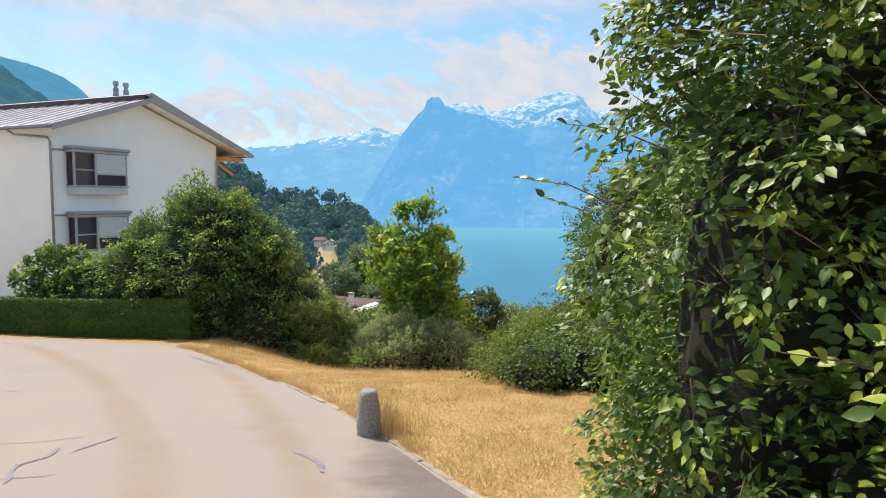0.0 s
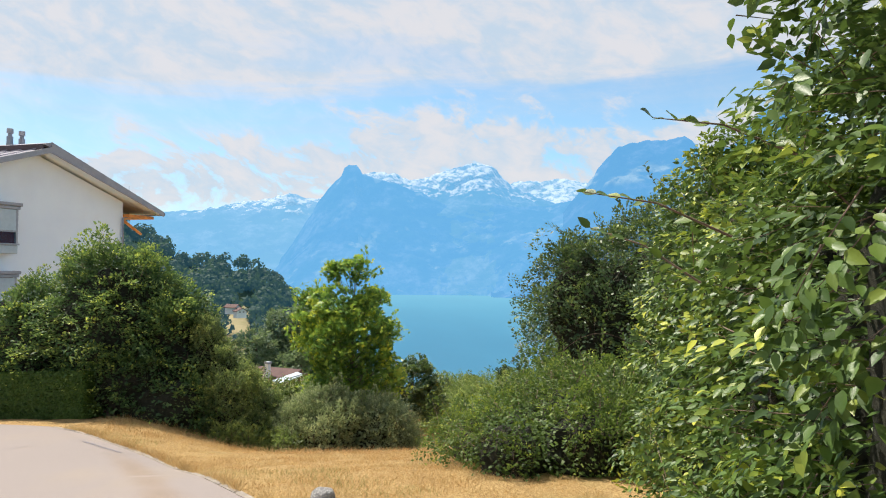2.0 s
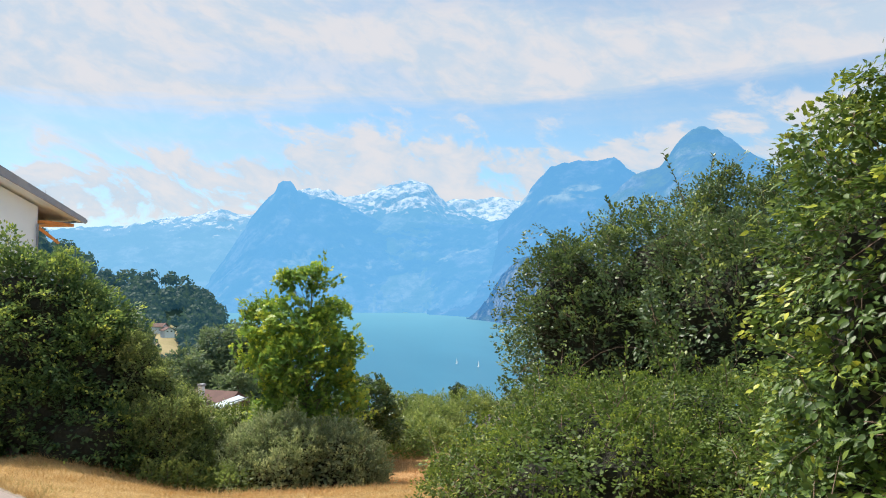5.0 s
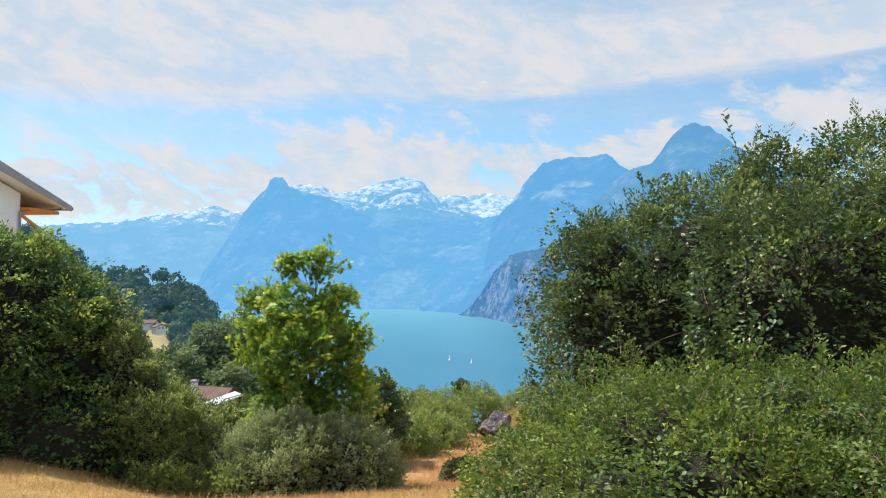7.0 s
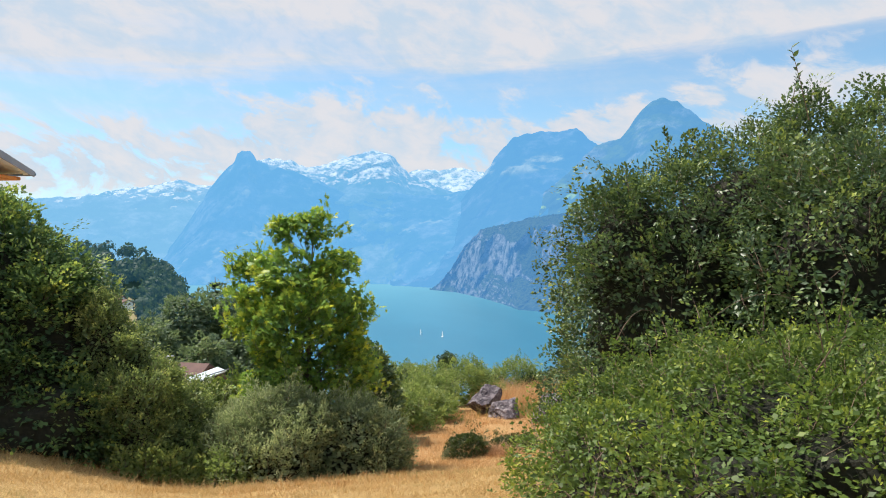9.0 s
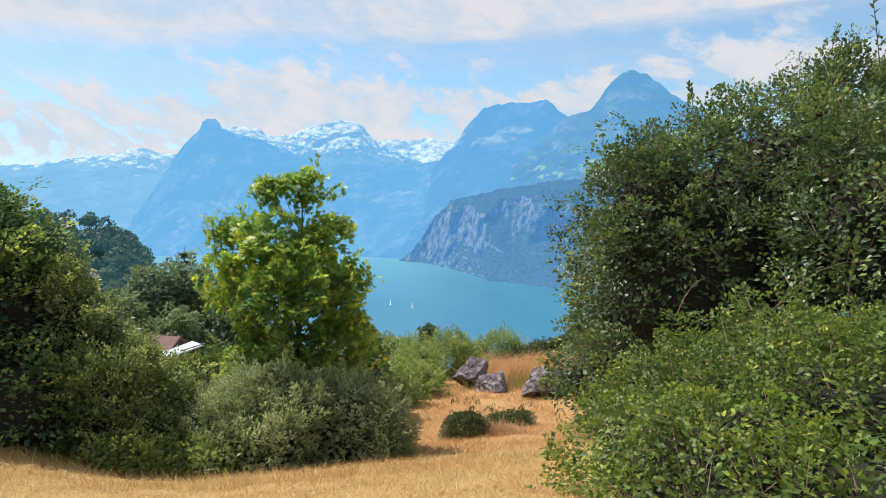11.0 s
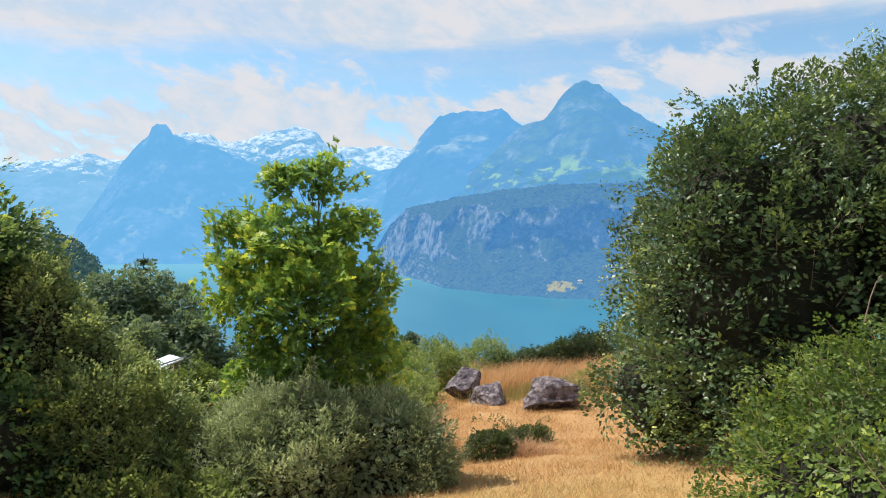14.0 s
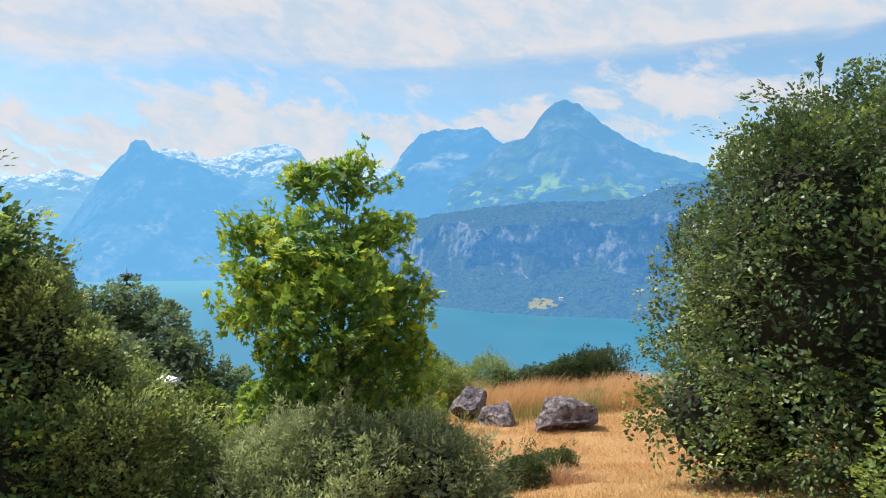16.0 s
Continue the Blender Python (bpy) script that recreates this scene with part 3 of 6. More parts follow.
def build_patch():
    """A darker strip of newer asphalt along the verge."""
    ys = np.linspace(0.8, 8.2, 40)
    vs = []
    for y in ys:
        x1 = edge_x(y) - 0.07
        w = max(0.08, x1 + 0.66)
        xs = np.linspace(x1 - float(w), x1, 8)
        vs.append(np.stack([xs, np.full(8, y), ground_z(xs, y) + 0.0165 - 0.02 * smoothstep(edge_x(y) - 0.25, edge_x(y), xs)], -1))
    idx = np.arange(len(ys) * 8).reshape(len(ys), 8)
    f = np.stack([idx[:-1, :-1], idx[:-1, 1:], idx[1:, 1:], idx[1:, :-1]], -1).reshape(-1, 4)
    me = mesh_arrays("asphalt_strip", np.array(vs), f, M_STRIP, True)
    strip_uv(me, f, np.stack(np.meshgrid(np.linspace(0, 0.55, 8), np.linspace(0.0, 1.0, len(ys))), -1).reshape(-1, 2))
    part("asphalt_strip", me, M_STRIP, bpy.data.objects["road"], "darker grey asphalt strip")


def strip_uv(me, faces, uv):
    layer = me.uv_layers.new(name="UVMap")
    layer.data.foreach_set("uv", np.asarray(uv, np.float32)[np.asarray(faces).ravel()].ravel())


def build_tyre_stain(way, width):
    """A long tan stain that the tyres left on the bend."""
    q = np.array(way)
    s = np.linspace(0, len(q) - 1, 40)
    x, y = np.interp(s, range(len(q)), q[:, 0]), np.interp(s, range(len(q)), q[:, 1])
    for _ in range(6):
        x[1:-1], y[1:-1] = (x[:-2] + 2 * x[1:-1] + x[2:]) / 4, (y[:-2] + 2 * y[1:-1] + y[2:]) / 4
    d = np.stack([np.gradient(x), np.gradient(y)], -1)
    d /= np.linalg.norm(d, axis=1, keepdims=True)
    u = np.linspace(-1, 1, 7)
    px = x[:, None] - d[:, 1:2] * u * width
    py = y[:, None] + d[:, 0:1] * u * width
    idx = np.arange(40 * 7).reshape(40, 7)
    f = np.stack([idx[:-1, :-1], idx[:-1, 1:], idx[1:, 1:], idx[1:, :-1]], -1).reshape(-1, 4)
    me = mesh_arrays("tyre_stain", np.stack([px, py, ground_z(px, py) + 0.0155], -1), f, M_TYRE, True)
    strip_uv(me, f, np.stack(np.meshgrid(u * 0.5 + 0.5, np.linspace(0, 1, 40)), -1).reshape(-1, 2))
    part("tyre_stain", me, M_TYRE, bpy.data.objects["road"], "tan tyre stain on the asphalt")


def build_kerb():
    kerb = thing("kerb", "row of weathered pale stone edging along the road", "kerb", kind="structure")
    y = 2.6
    while y < 17.4:
        x = edge_x(y)
        y2 = y + 0.1
        while math.hypot(edge_x(y2) - x, y2 - y) < 0.62:
            y2 += 0.05
        x2 = edge_x(y2)
        d = Vector((x2 - x, y2 - y, 0))
        L = d.length
        a = math.atan2(d.y, d.x)
        bm = bmesh.new()
        w = random.uniform(0.028, 0.05)
        box(bm, 0.006, L - 0.006, -w, w, -0.14, random.uniform(0.002, 0.012))
        bmesh.ops.bevel(bm, geom=bm.edges[:], offset=0.012, segments=1, affect="EDGES")
        for v in bm.verts:
            v.co += Vector((random.uniform(-1, 1), random.uniform(-1, 1), random.uniform(-1, 1))) * 0.008
        ob = part("edging_stone", bm, M_KERB, kerb)
        slope = math.atan2(gz(x2, y2) - gz(x, y), L)
        ob.matrix_world = Matrix.Translation((x, y, gz(x, y))) @ Matrix.Rotation(a, 4, "Z") @ Matrix.Rotation(-slope, 4, "Y")
        y = y2


build_ground()
build_road()
build_patch()
STAIN_L = [(-14.0, 19.2), (-10.8, 17.6), (-7.8, 14.6), (-5.3, 11.5), (-3.47, 8.75), (-2.34, 6.74), (-1.74, 5.57), (-1.0, 3.6), (-0.5, 1.5)]
STAIN_R = [(-5.2, 15.4), (-3.86, 13.27), (-2.63, 10.77), (-1.74, 8.68), (-1.13, 7.3), (-0.73, 6.32), (-0.40, 5.3), (0.1, 3.5)]
build_tyre_stain(STAIN_L, 0.48)
build_tyre_stain(STAIN_R, 0.40)
build_kerb()

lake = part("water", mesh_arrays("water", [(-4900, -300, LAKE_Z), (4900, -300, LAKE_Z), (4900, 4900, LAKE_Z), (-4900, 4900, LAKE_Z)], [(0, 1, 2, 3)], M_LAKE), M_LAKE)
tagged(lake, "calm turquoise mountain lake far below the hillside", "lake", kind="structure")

# ---------------------------------------------------------------- mountains


def fractal(p, octaves=5):
    return noise.fractal(p, 0.9, 2.1, octaves)


def mountain(name, label, crest, d_crest, foot, mat, rough, nu=160, nv=46, power=1.0, foot_z=LAKE_Z - 3, ridge=1.0, freq=1.0, cliffs=0.0, kind="structure"):
    """A range: a crest of (azimuth, elevation) seen from the path, falling to a foot of (azimuth, distance)."""
    ca, ce = zip(*crest)
    fa, fd = zip(*foot)
    us = np.linspace(ca[0], ca[-1], nu)
    vs = np.concatenate([np.linspace(0, 1, nv), np.linspace(1.08, 1.6, 7)])
    verts = []
    for a in us:
        el = np.interp(a, ca, ce)
        df = float(np.interp(a, fa, fd))
        dc = float(np.interp(a, *zip(*d_crest))) if isinstance(d_crest, tuple) else d_crest
        zc = EYE0.z + dc * math.tan(radians(el))
        sx, sy = math.sin(radians(a)), math.cos(radians(a))
        for v in vs:
            d = df + (dc - df) * v
            up = v ** power if v <= 1 else 1 - (v - 1) * 1.1
            if cliffs and v < 1:
                step = 0.42 * smoothstep(0.50, 0.64, v) + 0.58 * v
                up = (1 - cliffs) * up + cliffs * float(step)
            z = foot_z + (zc - foot_z) * up
            p = Vector((sx * d, sy * d, z)) * 0.0022 * freq
            r = fractal(p) + 0.5 * (0.5 - abs(fractal(p * 1.9 + Vector((7, 3, 1)), 4)))
            env = min(1.0, v * 5) * (0.10 + 0.9 * min(1.0, abs(1 - v) * 3.2))
            d2 = d + r * rough * 1.6 * env * ridge
            z2 = z + r * rough * env * 0.6 + fractal(p * 9, 3) * rough * 0.09
            verts.append((EYE0.x + sx * d2, EYE0.y + sy * d2, z2))
    n = len(vs)
    idx = np.arange(nu * n).reshape(nu, n)
    f = np.stack([idx[:-1, :-1], idx[1:, :-1], idx[1:, 1:], idx[:-1, 1:]], -1).reshape(-1, 4)
    ob = part(name, mesh_arrays(name, verts, f, mat, True), mat)
    return tagged(ob, label, "mountain", kind=kind)


SHORE = 3180
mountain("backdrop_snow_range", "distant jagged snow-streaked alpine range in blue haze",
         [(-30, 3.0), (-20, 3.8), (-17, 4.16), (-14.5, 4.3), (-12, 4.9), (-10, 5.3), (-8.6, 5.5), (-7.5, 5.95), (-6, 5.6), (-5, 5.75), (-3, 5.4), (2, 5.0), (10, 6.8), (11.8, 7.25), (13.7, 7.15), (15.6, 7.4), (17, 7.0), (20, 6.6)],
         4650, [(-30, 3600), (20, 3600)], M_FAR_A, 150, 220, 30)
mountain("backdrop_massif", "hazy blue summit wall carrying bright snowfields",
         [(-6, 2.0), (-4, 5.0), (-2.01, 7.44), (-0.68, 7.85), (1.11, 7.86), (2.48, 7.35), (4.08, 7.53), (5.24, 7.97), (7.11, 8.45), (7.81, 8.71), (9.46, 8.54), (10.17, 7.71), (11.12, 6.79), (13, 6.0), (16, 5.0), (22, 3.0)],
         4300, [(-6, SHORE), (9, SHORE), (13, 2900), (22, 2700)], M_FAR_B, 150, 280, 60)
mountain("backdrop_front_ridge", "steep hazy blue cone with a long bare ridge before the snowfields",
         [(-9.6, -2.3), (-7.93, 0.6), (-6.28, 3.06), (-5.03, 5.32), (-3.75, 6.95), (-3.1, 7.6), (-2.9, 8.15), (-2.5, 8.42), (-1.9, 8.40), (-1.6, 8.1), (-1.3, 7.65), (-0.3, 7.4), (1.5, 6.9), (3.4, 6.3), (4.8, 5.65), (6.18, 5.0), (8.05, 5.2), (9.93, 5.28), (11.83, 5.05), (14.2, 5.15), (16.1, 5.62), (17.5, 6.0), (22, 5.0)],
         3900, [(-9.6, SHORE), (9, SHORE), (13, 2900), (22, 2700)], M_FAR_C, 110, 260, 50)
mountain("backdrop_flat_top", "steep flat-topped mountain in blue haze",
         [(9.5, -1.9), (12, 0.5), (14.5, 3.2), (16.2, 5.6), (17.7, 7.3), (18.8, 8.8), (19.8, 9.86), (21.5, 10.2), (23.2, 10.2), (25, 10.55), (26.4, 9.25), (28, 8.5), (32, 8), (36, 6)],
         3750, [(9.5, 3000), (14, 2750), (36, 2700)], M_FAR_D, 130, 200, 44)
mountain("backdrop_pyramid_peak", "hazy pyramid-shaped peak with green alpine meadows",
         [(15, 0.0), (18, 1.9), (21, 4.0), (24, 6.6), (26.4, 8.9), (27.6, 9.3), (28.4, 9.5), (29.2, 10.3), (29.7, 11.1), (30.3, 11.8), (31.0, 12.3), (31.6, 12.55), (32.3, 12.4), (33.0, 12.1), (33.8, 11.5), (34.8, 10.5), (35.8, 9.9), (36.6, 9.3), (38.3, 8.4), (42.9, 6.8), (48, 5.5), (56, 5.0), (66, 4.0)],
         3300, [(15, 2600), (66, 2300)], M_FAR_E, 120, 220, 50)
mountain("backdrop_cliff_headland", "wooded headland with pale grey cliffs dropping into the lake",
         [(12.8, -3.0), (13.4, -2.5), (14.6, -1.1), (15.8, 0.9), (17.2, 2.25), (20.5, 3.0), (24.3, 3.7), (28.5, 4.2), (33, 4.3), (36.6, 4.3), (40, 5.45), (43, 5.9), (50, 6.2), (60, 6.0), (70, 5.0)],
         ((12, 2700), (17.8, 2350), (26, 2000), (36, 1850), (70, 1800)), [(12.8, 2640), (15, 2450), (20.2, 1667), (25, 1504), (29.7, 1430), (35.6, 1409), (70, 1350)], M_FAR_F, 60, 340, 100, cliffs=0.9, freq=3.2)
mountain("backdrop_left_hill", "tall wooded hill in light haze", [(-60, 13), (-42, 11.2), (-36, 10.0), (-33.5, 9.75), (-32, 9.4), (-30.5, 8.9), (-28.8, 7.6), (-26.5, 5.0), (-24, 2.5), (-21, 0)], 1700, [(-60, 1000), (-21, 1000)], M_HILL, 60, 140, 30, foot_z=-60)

# ---------------------------------------------------------------- foliage
OVATE = (np.array([(0, 0, 0), (-0.25, 0.22, 0.05), (-0.30, 0.52, 0.05), (-0.17, 0.82, 0.0), (0, 1.05, -0.08), (0.17, 0.82, 0.0), (0.30, 0.52, 0.05), (0.25, 0.22, 0.05), (0, 0.35, -0.02), (0, 0.68, -0.03)]),
         np.array([(0, 8, 1), (1, 8, 2), (2, 8, 9), (2, 9, 3), (3, 9, 4), (4, 9, 5), (5, 9, 6), (6, 9, 8), (6, 8, 7), (7, 8, 0)]))
SIMPLE = (np.array([(0, 0, 0), (-0.29, 0.42, 0.06), (0, 1.0, -0.06), (0.29, 0.42, 0.06), (0, 0.45, -0.02)]), np.array([(0, 4, 1), (1, 4, 2), (2, 4, 3), (3, 4, 0)]))
ROUND = (np.array([(0, 0, 0), (-0.36, 0.28, 0.06), (-0.36, 0.66, 0.04), (0, 1.0, -0.06), (0.36, 0.66, 0.04), (0.36, 0.28, 0.06), (0, 0.5, -0.02)]), np.array([(0, 6, 1), (1, 6, 2), (2, 6, 3), (3, 6, 4), (4, 6, 5), (5, 6, 0)]))
NARROW = (np.array([(0, 0, 0), (-0.14, 0.45, 0.02), (0, 1.0, -0.06), (0.14, 0.45, 0.02)]), np.array([(0, 3, 1), (1, 3, 2)]))
LOBED = (np.array([(0, 0.34, -0.02), (0, 0, 0), (-0.22, 0.05, 0.02), (-0.52, 0.10, -0.03), (-0.26, 0.34, 0.03), (-0.58, 0.70, -0.05), (-0.16, 0.56, 0.03), (0, 1.05, -0.08), (0.16, 0.56, 0.03), (0.58, 0.70, -0.05), (0.26, 0.34, 0.03), (0.52, 0.10, -0.03), (0.22, 0.05, 0.02)]),
         np.array([(0, i, i + 1) for i in range(1, 12)] + [(0, 12, 1)]))
ELLIP = (np.array([(0, 0, 0), (-0.26, 0.26, 0.06), (-0.27, 0.60, 0.05), (0, 1.08, -0.08), (0.27, 0.60, 0.05), (0.26, 0.26, 0.06), (0, 0.5, -0.02)]), ROUND[1])
WIDE = (np.array([(0, 0, 0), (-0.34, 0.5, 0.04), (0, 1.0, -0.05), (0.34, 0.5, 0.04)]), np.array([(0, 3, 1), (1, 3, 2)]))
rng = np.random.default_rng(11)


def unit(v):
    return v / np.maximum(np.linalg.norm(v, axis=-1, keepdims=True), 1e-9)


def leaves_mesh(name, pos, axis, normal, size, shape, mat, young=None):
    """Leaves: one small bent blade a row, along axis, facing normal."""
    tv, tf = shape
    axis = unit(axis)
    side = unit(np.cross(axis, normal))
    nrm = np.cross(side, axis)
    sc = size[:, None, None]
    curl = rng.uniform(0.5, 1.6, (len(pos), 1, 1))
    v = pos[:, None, :] + sc * (tv[None, :, 0:1] * side[:, None, :] + tv[None, :, 1:2] * axis[:, None, :] + curl * tv[None, :, 2:3] * nrm[:, None, :])
    f = tf[None] + (np.arange(len(pos)) * len(tv))[:, None, None]
    me = mesh_arrays(name, v, f.reshape(-1, 3), mat)
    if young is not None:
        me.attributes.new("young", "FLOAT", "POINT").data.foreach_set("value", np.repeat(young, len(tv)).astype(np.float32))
    return me


def wobble(p, scale, amp, seed):
    """Smooth lumps for outlines."""
    r = np.random.default_rng(seed)
    out = np.zeros(len(p))
    for k in range(7):
        w = r.normal(size=3)
        w = w / np.linalg.norm(w) * scale * (0.7 + 0.5 * k)
        out += np.sin(p @ w + r.uniform(0, 6.28)) / (1 + 0.5 * k)
    return out * amp * 0.5


def shoots(lobes, n, seed, lump=0.18, lump_scale=1.4, depth=0.10, keep=0.86, low=-0.6, floor=None, gaps=0.6, spires=0.16, rise=0.35):
    """Tips of shoots over the outside of a union of ellipsoids, and their outward ways."""
    r = np.random.default_rng(seed)
    area = np.array([(l[3] * l[4] + l[4] * l[5] + l[3] * l[5]) for l in lobes])
    pick = r.choice(len(lobes), n, p=area / area.sum())
    L = np.array(lobes)[pick]
    d = unit(r.normal(size=(n, 3)))
    d[:, 2] = np.where(d[:, 2] < low, -d[:, 2], d[:, 2])
    rad = 1 - np.abs(r.normal(0, depth, n))
    c, s = L[:, :3], L[:, 3:6]
    p = c + d * s * rad[:, None]
    out = unit(d / s)
    swell = wobble(p, lump_scale * 1.6, 1.0, seed + 5)
    p = p + out * (np.clip(swell, -1.2, 1.2) * lump)[:, None]
    # boughs stand apart: few shoots in the hollows, some that reach out and up
    ok = (swell > -0.35) | (r.random(n) > gaps)
    long = (r.random(n) < spires) & (swell > -0.1)
    p = p + np.where(long, r.uniform(0.2, 1.0, n) * rise, 0)[:, None] * unit(out * 0.6 + np.array((0, 0, 0.7)))
    for i, l in enumerate(lobes):
        q = (p - np.array(l[:3])) / np.array(l[3:6])
        ok &= (pick == i) | (np.linalg.norm(q, axis=1) > keep)
    g = ground_z(p[:, 0], p[:, 1]) if floor is None else floor
    ok &= p[:, 2] > g + 0.03
    return p[ok], out[ok]


def sprays(p, out, seed, count=8, length=0.3, size=0.07, up=0.35, wild=0.45, droop=0.15, spread=0.9, jitter=0.3):
    """Leaves along shoots: positions, ways, facings and sizes."""
    r = np.random.default_rng(seed)
    n = len(p)
    way = unit(out * 0.65 + np.array((0, 0, up)) + r.normal(size=(n, 3)) * wild)
    ln = length * r.uniform(0.5, 1.4, n)
    side = unit(np.cross(way, np.array((0, 0, 1.0)) + r.normal(size=(n, 3)) * 0.25))
    P, A, Nn, S = [], [], [], []
    for k in range(count):
        t = (k + 0.5) / count
        sg = 1 if k % 2 else -1
        base = p + way * (ln * (t - 0.55))[:, None] - np.array((0, 0, 1.0)) * (droop * ln * t * t)[:, None] + r.normal(size=(n, 3)) * 0.012
        ax = unit(way * (0.25 + 0.6 * t) + side * sg * spread * (1 - 0.55 * t) + np.array((0, 0, -0.35 * droop * 4)) * 0.3 + r.normal(size=(n, 3)) * jitter)
        nm = unit(out * 0.30 + np.array((0, 0, 1.0)) + r.normal(size=(n, 3)) * 0.36)
        P.append(base), A.append(ax), Nn.append(nm), S.append(size * r.uniform(0.55, 1.25, n) * (1.05 - 0.35 * t))
    return np.concatenate(P), np.concatenate(A), np.concatenate(Nn), np.concatenate(S)


def fans(c, out, seed, leaves=40, length=0.5, width=0.5, size=0.07, up=0.3, wild=0.3, droop=0.2, face=0.25, tilt=0.35, hang=0.1, reach=0.72, tip_light=0.0):
    """Flat fans of leaves, one a bough end: the twig runs outwards, the leaves lie in its plane and grow younger to the tip."""
    r = np.random.default_rng(seed)
    n = len(c)
    top = np.array((0, 0, 1.0))
    way = unit(out * 0.8 + top * up + r.normal(size=(n, 3)) * wild)
    nm = top + out * tilt + r.normal(size=(n, 3)) * 0.25
    nm = unit(nm - way * (nm * way).sum(1, keepdims=True))
    side = np.cross(way, nm)
    ln = length * r.uniform(0.55, 1.4, n)
    # least paleness of the tips: leaf age, raised on some crowns to imitate sun
    tip_light = tip_light + (1 - tip_light) * r.uniform(0, 1, n) ** 2
    P, A, Nn, S, Y = [], [], [], [], []
    for k in range(leaves):
        t = ((k + 0.5) / leaves) ** 0.8
        sg = 1 if k % 2 else -1
        lat = sg * width * ln * (0.10 + 0.9 * (1 - t) ** 0.7) * r.uniform(0.08, 1.0, n)
        lift = r.normal(0, 0.055, n) * ln
        P.append(c + way * (ln * (t - reach))[:, None] + side * lat[:, None] + nm * lift[:, None] - top * (droop * ln * t * t + 0.22 * np.abs(lat))[:, None])
        A.append(unit(way * (0.35 + 0.55 * t) + side * sg * 0.85 * (1 - 0.6 * t) - top * hang + r.normal(size=(n, 3)) * 0.28))
        Nn.append(unit(nm + r.normal(size=(n, 3)) * face))
        S.append(size * r.uniform(0.6, 1.2, n) * (1.1 - 0.3 * t))
        Y.append(np.clip(t ** 3 * (0.35 + 0.9 * tip_light), 0, 1))
    twig = (c - way * (ln * reach)[:, None], c + way * (ln * (0.9 - reach))[:, None] - top * (droop * ln * 0.8)[:, None], side)
    return [np.concatenate(q) for q in (P, A, Nn, S, Y)], twig


def twig_mesh(name, twig, width, mat):
    """Thin three-sided twigs from a to b."""
    a, b, side = twig
    w = unit(side) * width
    u = unit(np.cross(b - a, w)) * width
    v = np.stack([a - w, a + w, a + u, b], 1)
    f = np.array([(0, 1, 3), (1, 2, 3), (2, 0, 3)])[None] + (np.arange(len(a)) * 4)[:, None, None]
    return mesh_arrays(name, v, f.reshape(-1, 3), mat)


def crown(name, lobes, n, seed, shape, mat, parent, inner=0.25, label="", twigs=0.004, grow=1.4, deep=(0.5, 0.85), inner_shape=WIDE, size=0.07, **kw):
    """n fans of leaves over the outside of the lobes, their twigs, and looser foliage within."""
    sh = {k: kw.pop(k) for k in ("lump", "lump_scale", "depth", "keep", "low", "floor", "gaps", "spires", "rise") if k in kw}
    c, out = shoots(lobes, n, seed, **sh)
    (P, A, Nn, S, Y), twig = fans(c, out, seed + 1, size=size, **kw)
    ok = P[:, 2] > (ground_z(P[:, 0], P[:, 1]) if sh.get("floor") is None else sh["floor"]) + 0.02
    P, A, Nn, S, Y = P[ok], A[ok], Nn[ok], S[ok], Y[ok]
    if twigs:
        tagged(part("branchwork", twig_mesh("branchwork", twig, twigs, M_TWIG), M_TWIG, parent), kind="stuff")
    if inner:
        rr = np.random.default_rng(seed + 2)
        vol = np.array([l[3] * l[4] + l[4] * l[5] + l[3] * l[5] for l in lobes])
        m = int(vol.sum() * 3.2 * inner * 3.0 / (size * grow) ** 2 / 0.34)
        L = np.array(lobes)[rr.choice(len(lobes), m, p=vol / vol.sum())]
        d = unit(rr.normal(size=(m, 3)))
        q = L[:, :3] + d * L[:, 3:6] * rr.uniform(*deep, (m, 1))
        ok = q[:, 2] > (ground_z(q[:, 0], q[:, 1]) if sh.get("floor") is None else sh["floor"]) + 0.02
        q, d = q[ok], d[ok]
        nm = unit(d * 0.4 + np.array((0, 0, 0.8)) + rr.normal(size=d.shape) * 0.4)
        inner_ob = part("inner_foliage", leaves_mesh("inner_foliage", q, unit(np.cross(nm, rr.normal(size=d.shape))), nm, size * grow * rr.uniform(0.7, 1.2, len(q)), inner_shape, mat), mat, parent)
        tagged(inner_ob, kind="stuff")
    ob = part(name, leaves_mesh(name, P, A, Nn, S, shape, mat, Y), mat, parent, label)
    return tagged(ob, kind="stuff")


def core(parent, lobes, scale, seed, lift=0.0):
    """Solid dark blobs as inner twigs and the shade among them; no light passes."""
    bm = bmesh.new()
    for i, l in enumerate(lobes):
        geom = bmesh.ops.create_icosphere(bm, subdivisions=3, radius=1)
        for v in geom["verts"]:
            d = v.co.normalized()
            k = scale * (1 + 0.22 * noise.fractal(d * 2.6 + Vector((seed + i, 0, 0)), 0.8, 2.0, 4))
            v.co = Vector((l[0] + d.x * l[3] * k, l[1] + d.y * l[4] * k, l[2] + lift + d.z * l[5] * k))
    return tagged(part("solid_core", bm, M_SHADE_CORE, parent, "solid dark core for inner twigs and the shade among them"), kind="stuff")


